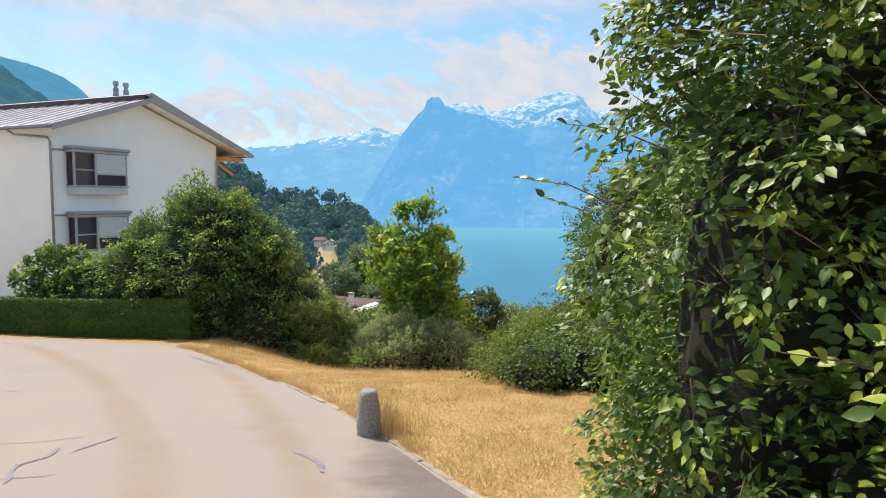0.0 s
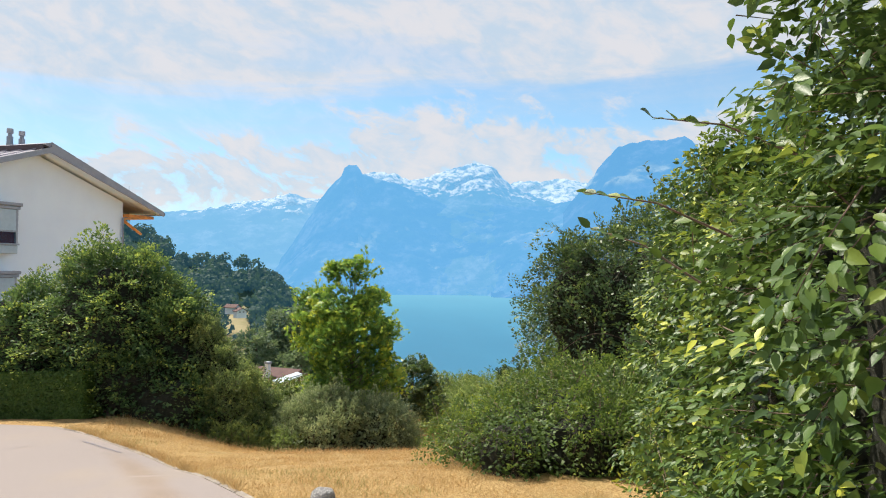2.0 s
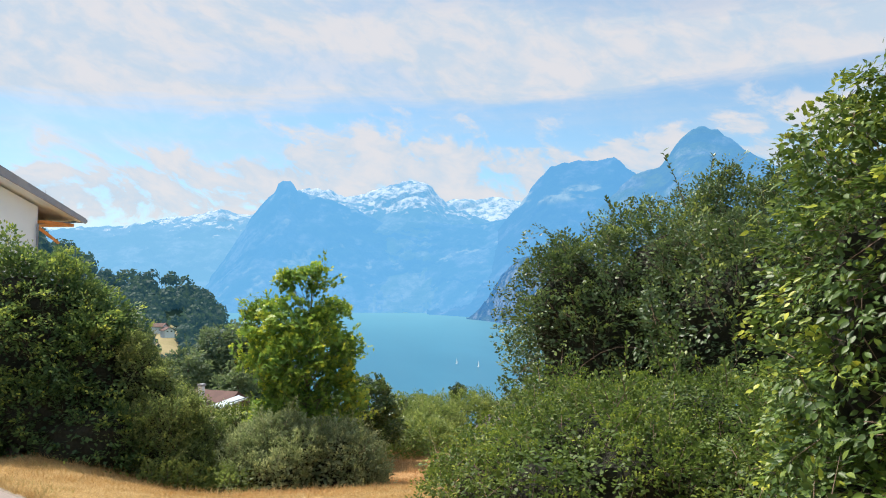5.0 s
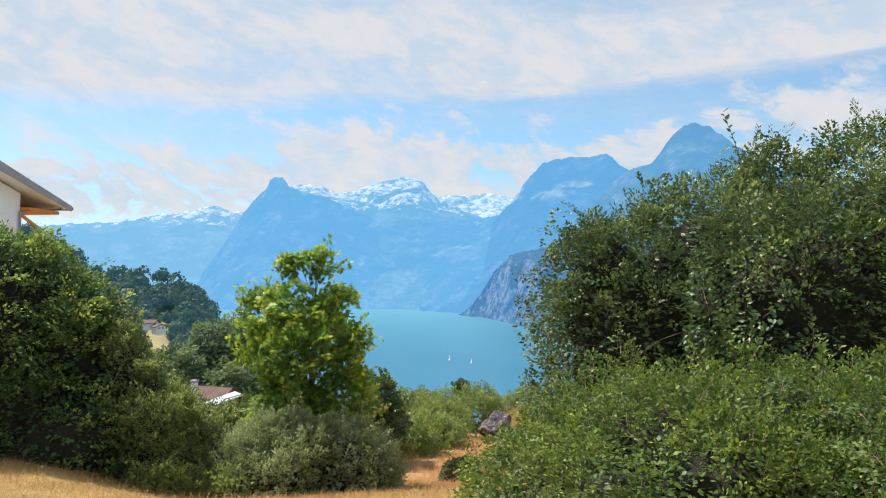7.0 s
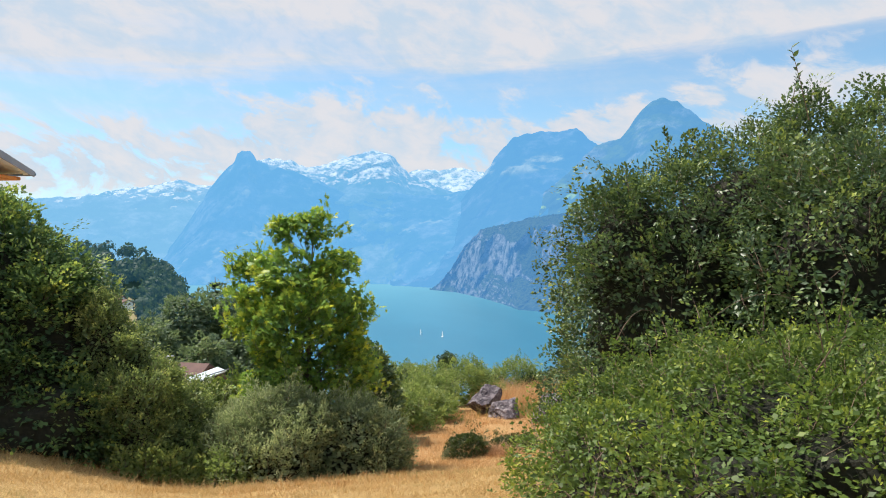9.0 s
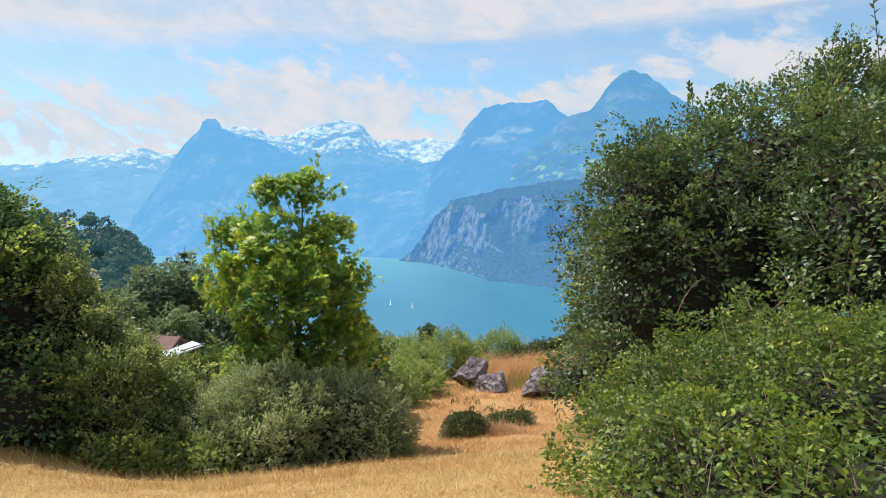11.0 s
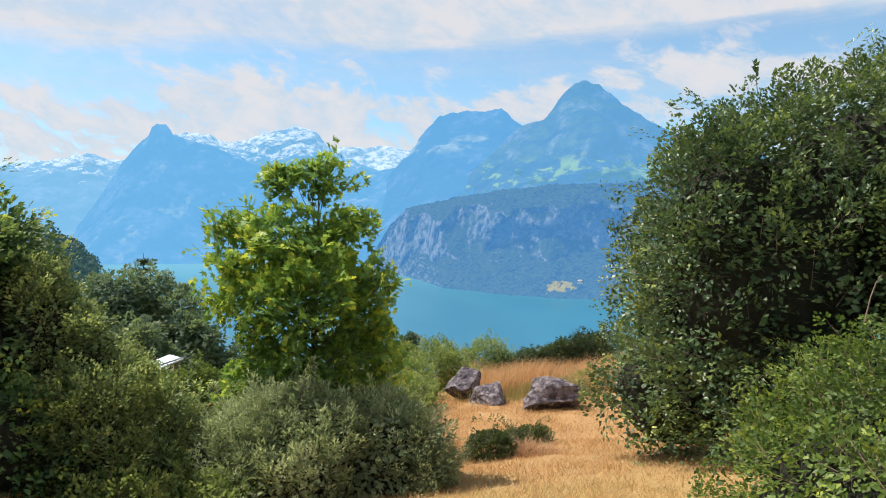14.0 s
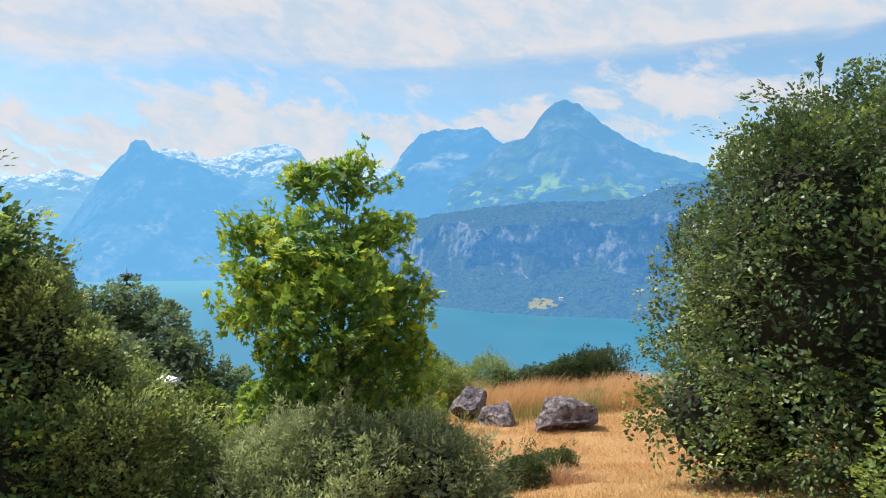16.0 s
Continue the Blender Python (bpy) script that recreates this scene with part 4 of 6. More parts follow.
def stems(parent, base, lobes, n, r0, seed, name="stem", reach=0.75, mat=None):
    """Tapered stems from the base into the crown, each a part."""
    r = random.Random(seed)
    for i in range(n):
        l = lobes[i % len(lobes)]
        tip = Vector((l[0] + r.uniform(-0.5, 0.5) * l[3], l[1] + r.uniform(-0.5, 0.5) * l[4], l[2] + r.uniform(0.1, reach) * l[5]))
        bx, by = base[0] + r.uniform(-0.3, 0.3) * l[3] * 0.5, base[1] + r.uniform(-0.3, 0.3) * l[4] * 0.5
        b = Vector((bx, by, gz(bx, by) - 0.1))
        pts = []
        for k in range(7):
            t = k / 6
            q = b.lerp(tip, t)
            q.z = b.z + (tip.z - b.z) * t ** 0.8
            pts.append(q + Vector((r.uniform(-1, 1), r.uniform(-1, 1), 0)) * 0.08 * (0 < k < 6))
        rr = r0 * r.uniform(0.7, 1.2)
        part(name, tube(bmesh.new(), pts, [rr * (1 - 0.8 * k / 6) for k in range(7)], 6), mat or M_BARK, parent, smooth=True)


def build_hornbeam():
    lobes = [(2.32, 4.2, 0.4, 1.1, 1.1, 2.5), (2.92, 5.3, 0.2, 1.15, 1.1, 2.4), (3.1, 3.4, 1.3, 1.3, 1.1, 3.0), (2.45, 3.25, -0.35, 0.9, 0.9, 1.05), (3.2, 6.5, -0.1, 1.1, 1.1, 2.1), (3.8, 7.6, -0.1, 1.15, 1.1, 2.2), (2.58, 4.7, -0.6, 1.05, 1.4, 1.0), (3.4, 6.9, -0.9, 1.0, 1.5, 1.0), (3.4, 4.2, 2.4, 1.3, 1.8, 1.9), (3.65, 8.5, 0.2, 0.95, 0.95, 2.2), (3.5, 8.4, -1.0, 1.05, 1.1, 1.0)]
    t = thing("hornbeam_hedge", "tall overgrown hornbeam hedge with glossy toothed leaves beside the road", "hedge", (2.9, 5.2, gz(2.9, 5.2)))
    t.location = (0, 0, 0)
    crown("foliage", lobes, 5700, 21, ELLIP, M_HORNBEAM, t, leaves=32, length=0.48, width=0.40, size=0.068, inner=0.09, grow=1.2, deep=(0.55, 0.88), inner_shape=SIMPLE, lump=0.20, lump_scale=2.4, depth=0.09, up=0.0, wild=0.4, droop=0.25, tilt=0.9, hang=0.25, rise=0.2, spires=0.1, gaps=0.78)
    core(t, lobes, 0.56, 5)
    stems(t, (3.0, 5.2), lobes, 12, 0.035, 5)
    # long loose shoots that lean out over the verge
    r = random.Random(9)
    ends = [((1.60, 5.1, 1.12), (0.95, 5.2, 1.32)), ((1.85, 5.0, 1.48), (1.25, 5.15, 1.66)), ((1.7, 5.6, 0.9), (1.2, 5.9, 1.2))]
    for k in range(20):
        y = r.uniform(3.6, 6.0)
        x0 = 1.75 + (y - 4) * 0.15
        a = (x0 + 0.62, y, r.uniform(-0.6, 1.6))
        ends.append((a, (a[0] - r.uniform(0.3, 0.55), y + r.uniform(-0.2, 0.25), a[2] + r.uniform(0.0, 0.3))))
    for a, b in ends:
        leafy_shoot(t, Vector(a), Vector(b), 10, 0.085, OVATE, M_HORNBEAM)
    # vigorous young shoots with large pleated leaves on the side facing the road, coloured paler as if sunlit
    for k in range(18):
        y = r.uniform(2.7, 3.8)
        a = Vector((2.30 + r.uniform(-0.1, 0.3), y, r.uniform(-0.7, 1.7)))
        leafy_shoot(t, a, a + Vector((-r.uniform(0.35, 0.62), r.uniform(-0.3, 0.1), r.uniform(-0.05, 0.22))), 9, 0.098, OVATE, M_HORNBEAM, 0.6)


def leafy_shoot(t, a, b, n, size, shape, mat, young=0.3):
    """A thin twig from a to b with leaves on both sides."""
    part("shoot", tube(bmesh.new(), [a, a.lerp(b, 0.5) + Vector((0, 0, 0.05)), b], [0.007, 0.005, 0.002], 5), M_TWIG, t)
    ps = np.array([a.lerp(b, s) + Vector((0, 0, 0.05 * (1 - abs(2 * s - 1)))) for s in np.linspace(0.25, 1.0, n)])
    d = (b - a).normalized()
    side = np.array(d.cross(Vector((0, 0, 1))) if abs(d.z) < 0.9 else d.cross(Vector((0, 1, 0))))
    ax = unit(np.array(d)[None] * 0.7 + side[None] * np.array([(-1) ** i * 0.7 for i in range(n)])[:, None] + rng.normal(size=(n, 3)) * 0.25)
    nm = np.tile((-0.25, -0.75, 0.75), (n, 1)) + rng.normal(size=(n, 3)) * 0.25
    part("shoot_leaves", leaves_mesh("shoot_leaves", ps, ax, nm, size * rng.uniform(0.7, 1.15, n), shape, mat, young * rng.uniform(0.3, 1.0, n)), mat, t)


def build_right_bush():
    lobes = [(1.85, 11.4, -1.6, 0.8, 1.0, 0.75), (2.8, 11.3, -1.55, 1.0, 0.9, 0.95), (1.9, 12.5, -1.75, 1.15, 1.3, 0.95), (3.2, 12.9, -1.65, 1.5, 1.6, 1.25), (2.3, 14.0, -2.2, 1.15, 1.5, 1.15), (4.8, 13.0, -1.5, 1.6, 1.6, 1.2), (3.6, 11.7, -1.7, 1.3, 1.1, 0.95), (5.4, 11.6, -1.4, 1.6, 1.3, 1.2), (6.8, 12.0, -1.2, 1.7, 1.6, 1.3), (4.2, 14.6, -2.0, 2.0, 1.5, 1.3), (4.6, 10.2, -1.3, 1.5, 1.2, 1.0)]
    t = thing("dogwood_thicket", "dense light green dogwood thicket sprawling over the verge", "bush")
    crown("foliage", lobes, 4100, 31, SIMPLE, M_DOGWOOD, t, leaves=36, length=0.50, width=0.40, size=0.058, inner=0.12, grow=1.2, lump=0.22, lump_scale=2.0, depth=0.08, up=0.6, wild=0.45, droop=0.3, tilt=0.5, hang=0.2, rise=0.4, tip_light=0.1)
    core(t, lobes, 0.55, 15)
    stems(t, (3.2, 12.8), lobes, 14, 0.02, 6, mat=M_TWIG)
    r = random.Random(33)
    for k in range(9):
        x, y = r.uniform(1.6, 6.0), r.uniform(11.2, 13.6)
        z = -0.75 + 0.12 * (x - 2)
        leafy_shoot(t, Vector((x, y, z)), Vector((x + r.uniform(-0.25, 0.25), y - r.uniform(0, 0.2), z + r.uniform(0.3, 0.6))), 11, 0.075, ELLIP, M_DOGWOOD)
    for a, b, h in (((3.0, 13.6, -0.6), (4.3, 13.2, -0.35), 0.35), ((2.4, 14.2, -0.7), (3.3, 14.6, -0.6), 0.3)):
        a, b = Vector(a), Vector(b)
        part("cane", tube(bmesh.new(), [a.lerp(b, q / 6) + Vector((0, 0, h * (1 - (2 * q / 6 - 1) ** 2))) for q in range(7)], [0.005, 0.005, 0.004, 0.004, 0.003, 0.003, 0.002], 5), M_TWIG, t, "bare arching cane")


def build_hazel():
    lobes = [(5.6, 18.3, -0.6, 2.1, 2.2, 2.7), (4.95, 18.3, 0.1, 1.3, 1.3, 1.8), (7.2, 18.2, 0.1, 2.3, 2.3, 2.8), (8.6, 18.3, 1.0, 1.5, 1.7, 2.6), (11.2, 17.6, 0.5, 2.8, 2.8, 3.5), (6.9, 20.8, -1.3, 2.3, 2.2, 2.6), (6.0, 17.2, -2.3, 2.2, 2.0, 1.5), (7.2, 15.4, 0.0, 2.1, 1.5, 2.0), (9.4, 14.8, 0.4, 2.2, 1.7, 2.7), (5.4, 20.0, -2.8, 1.6, 1.7, 1.3), (12.5, 15.0, 0.3, 2.5, 2.5, 3.2)]
    t = thing("hazel_tree", "large dark green multi-stemmed hazel with foliage to the ground", "tree")
    crown("crown", lobes, 5900, 41, SIMPLE, M_HAZEL, t, leaves=34, length=0.72, width=0.42, size=0.096, inner=0.11, grow=1.2, deep=(0.55, 0.9), lump=0.30, lump_scale=1.3, depth=0.09, up=0.6, wild=0.45, droop=0.22, tilt=0.7, rise=0.5, spires=0.2, tip_light=0.15)
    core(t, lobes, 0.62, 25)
    stems(t, (7.4, 17.6), lobes, 12, 0.07, 7, "trunk")
    r = random.Random(44)
    for k in range(3):
        l = lobes[r.choice((0, 1, 2, 3, 4, 6, 7))]
        a = r.uniform(2.2, 5.2)
        q = Vector((l[0] + math.cos(a) * l[3] * 0.6, l[1] + math.sin(a) * l[4] * 0.6, l[2] + l[5] * 0.82))
        leafy_shoot(t, q, q + Vector((r.uniform(-0.3, 0.1), r.uniform(-0.2, 0.2), r.uniform(0.35, 0.6))), 14, 0.10, ELLIP, M_HAZEL)
    leafy_shoot(t, Vector((5.5, 14.7, 2.1)), Vector((4.88, 14.3, 2.9)), 12, 0.10, ELLIP, M_HAZEL)


def build_left_shrub():
    lobes = [(-6.7, 20.7, -0.9, 2.1, 1.6, 2.5), (-8.4, 21.0, -1.3, 1.9, 1.3, 1.95), (-5.4, 20.4, -1.4, 1.05, 1.2, 1.7), (-6.0, 19.9, -2.0, 1.7, 1.0, 1.1), (-9.9, 21.4, -1.6, 1.5, 1.1, 1.3), (-5.0, 19.4, -2.5, 1.3, 0.8, 0.85)]
    t = thing("broadleaf_shrub", "big rounded dark green shrub with bright young leaf tips", "bush")
    crown("crown", lobes, 3100, 51, SIMPLE, M_LAUREL, t, leaves=36, length=0.76, width=0.46, size=0.106, inner=0.16, grow=1.2, deep=(0.58, 0.88), lump=0.24, lump_scale=1.7, depth=0.07, up=0.25, wild=0.3, droop=0.22, tilt=0.5, rise=0.4)
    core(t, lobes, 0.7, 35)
    stems(t, (-6.6, 19.8), lobes, 9, 0.05, 8)


def build_olive_shrub():
    lobes = [(-4.3, 20.2, -1.35, 0.55, 0.7, 1.0), (-3.8, 20.1, -1.9, 0.55, 0.8, 1.15), (-3.45, 20.4, -2.4, 0.5, 0.8, 1.0), (-3.05, 20.5, -3.0, 0.5, 0.7, 0.8), (-3.7, 19.5, -2.6, 0.65, 0.7, 0.95), (-3.1, 19.7, -3.2, 0.55, 0.6, 0.7)]
    t = thing("olive_green_shrub", "loose upright olive green shrub with thin twigs", "bush")
    crown("crown", lobes, 1600, 61, SIMPLE, M_OLIVE, t, leaves=44, length=0.55, width=0.34, size=0.062, inner=0.2, lump=0.15, lump_scale=2.0, depth=0.12, up=0.8, droop=0.15)
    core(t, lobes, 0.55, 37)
    stems(t, (-3.5, 20.6), lobes, 8, 0.03, 12)


def build_maple():
    base = Vector((-0.7, 21.4, gz(-0.7, 21.4)))
    t = thing("young_maple", "young sycamore maple with yellow-green sunlit leaves", "tree")
    top = Vector((-0.62, 21.4, 1.0))
    part("trunk", tube(bmesh.new(), [base - Vector((0, 0, 0.1)), base + Vector((0.04, 0, 1.2)), base + Vector((0, 0.03, 2.6)), base + Vector((0.06, 0, 3.9)), top], [0.07, 0.06, 0.045, 0.025, 0.006], 8), M_BARK, t, smooth=True)
    # boughs: how far along the row of shrubs, across it, height, spread and rise
    boughs = [(-0.55, 0.05, 0.75, 0.36, 0.52), (0.10, -0.05, 0.80, 0.36, 0.54), (-1.22, 0.1, -0.08, 0.52, 0.42), (-0.2, -0.3, 0.0, 0.75, 0.62), (0.62, 0.1, 0.10, 0.48, 0.52),
              (1.08, -0.1, -0.75, 0.46, 0.42), (-0.1, -0.3, -1.05, 1.05, 0.75), (-0.1, 0.6, -0.8, 1.05, 0.85), (-1.0, -0.1, -0.95, 0.65, 0.6), (0.65, -0.1, -1.7, 0.75, 0.6), (-0.7, -0.1, -1.9, 0.8, 0.65), (0.1, 0.0, -2.35, 1.0, 0.6), (-0.9, 0.3, -2.6, 0.8, 0.6), (0.9, 0.3, -2.4, 0.7, 0.6)]
    lobes = [(base.x + 0.94 * u + 0.34 * w, base.y - 0.34 * u + 0.94 * w, z, ru, ru, rz) for u, w, z, ru, rz in boughs]
    r = random.Random(3)
    for l in lobes:
        for k in range(5):
            h = min(0.96, max(0.16, (l[2] - 0.55 - base.z) / (top.z - base.z) + r.uniform(-0.12, 0.05)))
            p0 = Vector((base.x + 0.04, base.y, base.z + (top.z - base.z) * h))
            tip = Vector((l[0] + r.uniform(-0.6, 0.6) * l[3], l[1] + r.uniform(-0.6, 0.6) * l[4], l[2] + r.uniform(-0.1, 0.7) * l[5]))
            part("limb", tube(bmesh.new(), [p0, p0.lerp(tip, 0.5) - Vector((0, 0, 0.06)), tip], [0.024 * (1.1 - h), 0.013 * (1.1 - h) + 0.003, 0.003], 5), M_BARK, t)
    crown("crown", lobes, 1250, 72, LOBED, M_MAPLE, t, leaves=15, length=0.5, width=0.44, size=0.125, inner=0.05, grow=0.95, deep=(0.1, 0.8), inner_shape=LOBED, lump=0.12, lump_scale=2.2, depth=0.22, keep=0.7, up=0.7, wild=0.45, droop=0.3, tilt=0.5, hang=0.12, face=0.3, rise=0.45, spires=0.22, tip_light=0.5, gaps=0.85)


def build_mound():
    lobes = [(-0.9, 20.0, -3.35, 1.3, 0.95, 1.2), (-2.0, 20.3, -3.4, 1.05, 0.9, 1.05), (0.0, 19.9, -3.35, 1.0, 0.9, 1.0), (0.46, 20.0, -3.55, 0.66, 0.72, 0.75), (-1.4, 19.6, -3.5, 1.1, 0.8, 0.85)]
    t = thing("grey_willow_shrub", "low spreading grey-green narrow-leaved shrub", "bush")
    crown("foliage", lobes, 2400, 81, NARROW, M_WILLOW, t, leaves=44, length=0.55, width=0.26, size=0.085, inner=0.35, lump=0.16, lump_scale=2.6, depth=0.10, up=0.9, wild=0.35, droop=0.12, tilt=0.5)
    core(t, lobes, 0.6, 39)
    stems(t, (-0.8, 20.0), lobes, 8, 0.018, 15, mat=M_TWIG)


def build_clipped_hedge():
    t = thing("clipped_hedge", "long low neatly clipped dark green hedge along the road", "hedge")
    x0, y0, x1, y1 = -6.85, 18.95, -24.0, 23.2
    r = np.random.default_rng(91)
    n = 46000
    s = r.uniform(0, 1, n) ** 1.25
    d = np.array((x1 - x0, y1 - y0)) / math.hypot(x1 - x0, y1 - y0)
    nr = np.array((d[1], -d[0]))
    nr = nr if nr[1] < 0 else -nr
    face = r.uniform(0, 1, n)
    h = np.where(face < 0.62, r.uniform(0, 1.08, n), 1.08) + r.normal(0, 0.012, n)
    w = np.where(face < 0.62, 0.0, r.uniform(-0.75, 0, n)) + r.normal(0, 0.015, n)
    endf = face > 0.94
    s = np.where(endf, 0.0, s)
    h = np.where(endf, r.uniform(0, 1.08, n), h)
    L = math.hypot(x1 - x0, y1 - y0)
    px = x0 + d[0] * s * L + nr[0] * w
    py = y0 + d[1] * s * L + nr[1] * w
    pz = ground_z(px, py) + h
    out = np.where((face < 0.62)[:, None], np.array((nr[0], nr[1], 0.2)), np.array((0, 0, 1.0)))
    out = np.where(endf[:, None], np.array((-d[0], -d[1], 0.2)), out)
    nm = unit(out + r.normal(size=(n, 3)) * 0.5)
    ax = unit(np.cross(nm, r.normal(size=(n, 3))))
    ob = part("foliage", leaves_mesh("foliage", np.stack([px, py, pz], -1), ax, nm, r.uniform(0.04, 0.075, n), WIDE, M_YEW), M_YEW, t)
    tagged(ob, kind="stuff")
    bm = bmesh.new()
    ang = math.atan2(d[1], d[0])
    core = box(bm, 0.05, L, 0.05, 0.70, -0.3, 1.02)
    if (Matrix.Rotation(ang, 3, "Z") @ Vector((0, 1, 0))).dot(Vector((nr[0], nr[1], 0))) > 0:
        for v in core:
            v.co.y = -v.co.y
        bmesh.ops.recalc_face_normals(bm, faces=bm.faces[:])
    bmesh.ops.subdivide_edges(bm, edges=bm.edges[:], cuts=14, use_grid_fill=True)
    for v in bm.verts:
        wv = Matrix.Rotation(ang, 3, "Z") @ v.co
        v.co = Vector((x0 + wv.x, y0 + wv.y, gz(x0 + wv.x, y0 + wv.y) + v.co.z))
    part("solid_core", bm, M_YEW, t, "dense dark inner growth")


build_hornbeam()
build_right_bush()
build_hazel()
build_left_shrub()
build_olive_shrub()
build_maple()
build_mound()
build_clipped_hedge()

# ---------------------------------------------------------------- the white house above the road
HOUSE = Matrix(((math.sin(radians(21)), -math.cos(radians(21)), 0, -14.26), (math.cos(radians(21)), math.sin(radians(21)), 0, 27.93), (0, 0, 1, 0), (0, 0, 0, 1)))


def prism(bm, outline, y0, y1):
    """An outline in x, z, drawn out along y."""
    a = [bm.verts.new((x, y0, z)) for x, z in outline]
    b = [bm.verts.new((x, y1, z)) for x, z in outline]
    bm.faces.new(a), bm.faces.new(b[::-1])
    for i in range(len(a)):
        j = (i + 1) % len(a)
        bm.faces.new((a[i], b[i], b[j], a[j]))
    bmesh.ops.recalc_face_normals(bm, faces=bm.faces[:])
    return bm


def bay_window(parent, u0, u1, z0, z1):
    """A box bay: frame, sill and head, two casements on the front, panes at its side, a half-drawn blind."""
    bay = part("bay_window", boxed(u0 + 0.10, u1 - 0.10, -0.30, 0.02, z0 + 0.18, z1 - 0.14), M_MAROON, parent, "dark curtained inside of the bay")
    part("head", boxed(u0 - 0.05, u1 + 0.05, -0.52, 0.0, z1 - 0.12, z1, 0.02), M_FASCIA, bay)
    part("head_moulding", boxed(u0, u1, -0.46, 0.0, z1 - 0.24, z1 - 0.124, 0.015), M_FRAME, bay)
    part("apron", boxed(u0 + 0.05, u1 - 0.05, -0.42, 0.0, z0, z0 + 0.32, 0.02), M_BLIND, bay, "pale grey metal apron")
    part("sill", boxed(u0 + 0.02, u1 - 0.02, -0.47, 0.0, z0 + 0.324, z0 + 0.38, 0.01), M_FRAME, bay)
    mid = u0 + (u1 - u0) * 0.40
    for a, b in ((u0 + 0.06, u0 + 0.14), (mid - 0.05, mid + 0.05), (u1 - 0.14, u1 - 0.06)):
        part("mullion", boxed(a, b, -0.42, -0.34, z0 + 0.384, z1 - 0.244, 0.008), M_FRAME, bay)
    part("pane", boxed(u0 + 0.145, mid - 0.055, -0.395, -0.38, z0 + 0.39, z1 - 0.25), M_CLEAR, bay)
    part("glazing_bar", boxed(u0 + 0.145, mid - 0.055, -0.405, -0.397, z0 + 0.95, z0 + 1.0), M_FRAME, bay)
    part("pane", boxed(mid + 0.055, u1 - 0.145, -0.395, -0.38, z0 + 0.39, z0 + 0.80), M_CLEAR, bay)
    part("blind", boxed(mid + 0.055, u1 - 0.145, -0.41, -0.385, z0 + 0.86, z1 - 0.25), M_BLIND, bay, "grey outdoor roller blind, half drawn")
    part("rail", boxed(mid + 0.055, u1 - 0.145, -0.42, -0.36, z0 + 0.80, z0 + 0.856), M_FRAME, bay)
    for s in (u0 + 0.06, u1 - 0.075):
        part("side_pane", boxed(s, s + 0.015, -0.335, 0.0, z0 + 0.39, z1 - 0.25), M_CLEAR, bay)


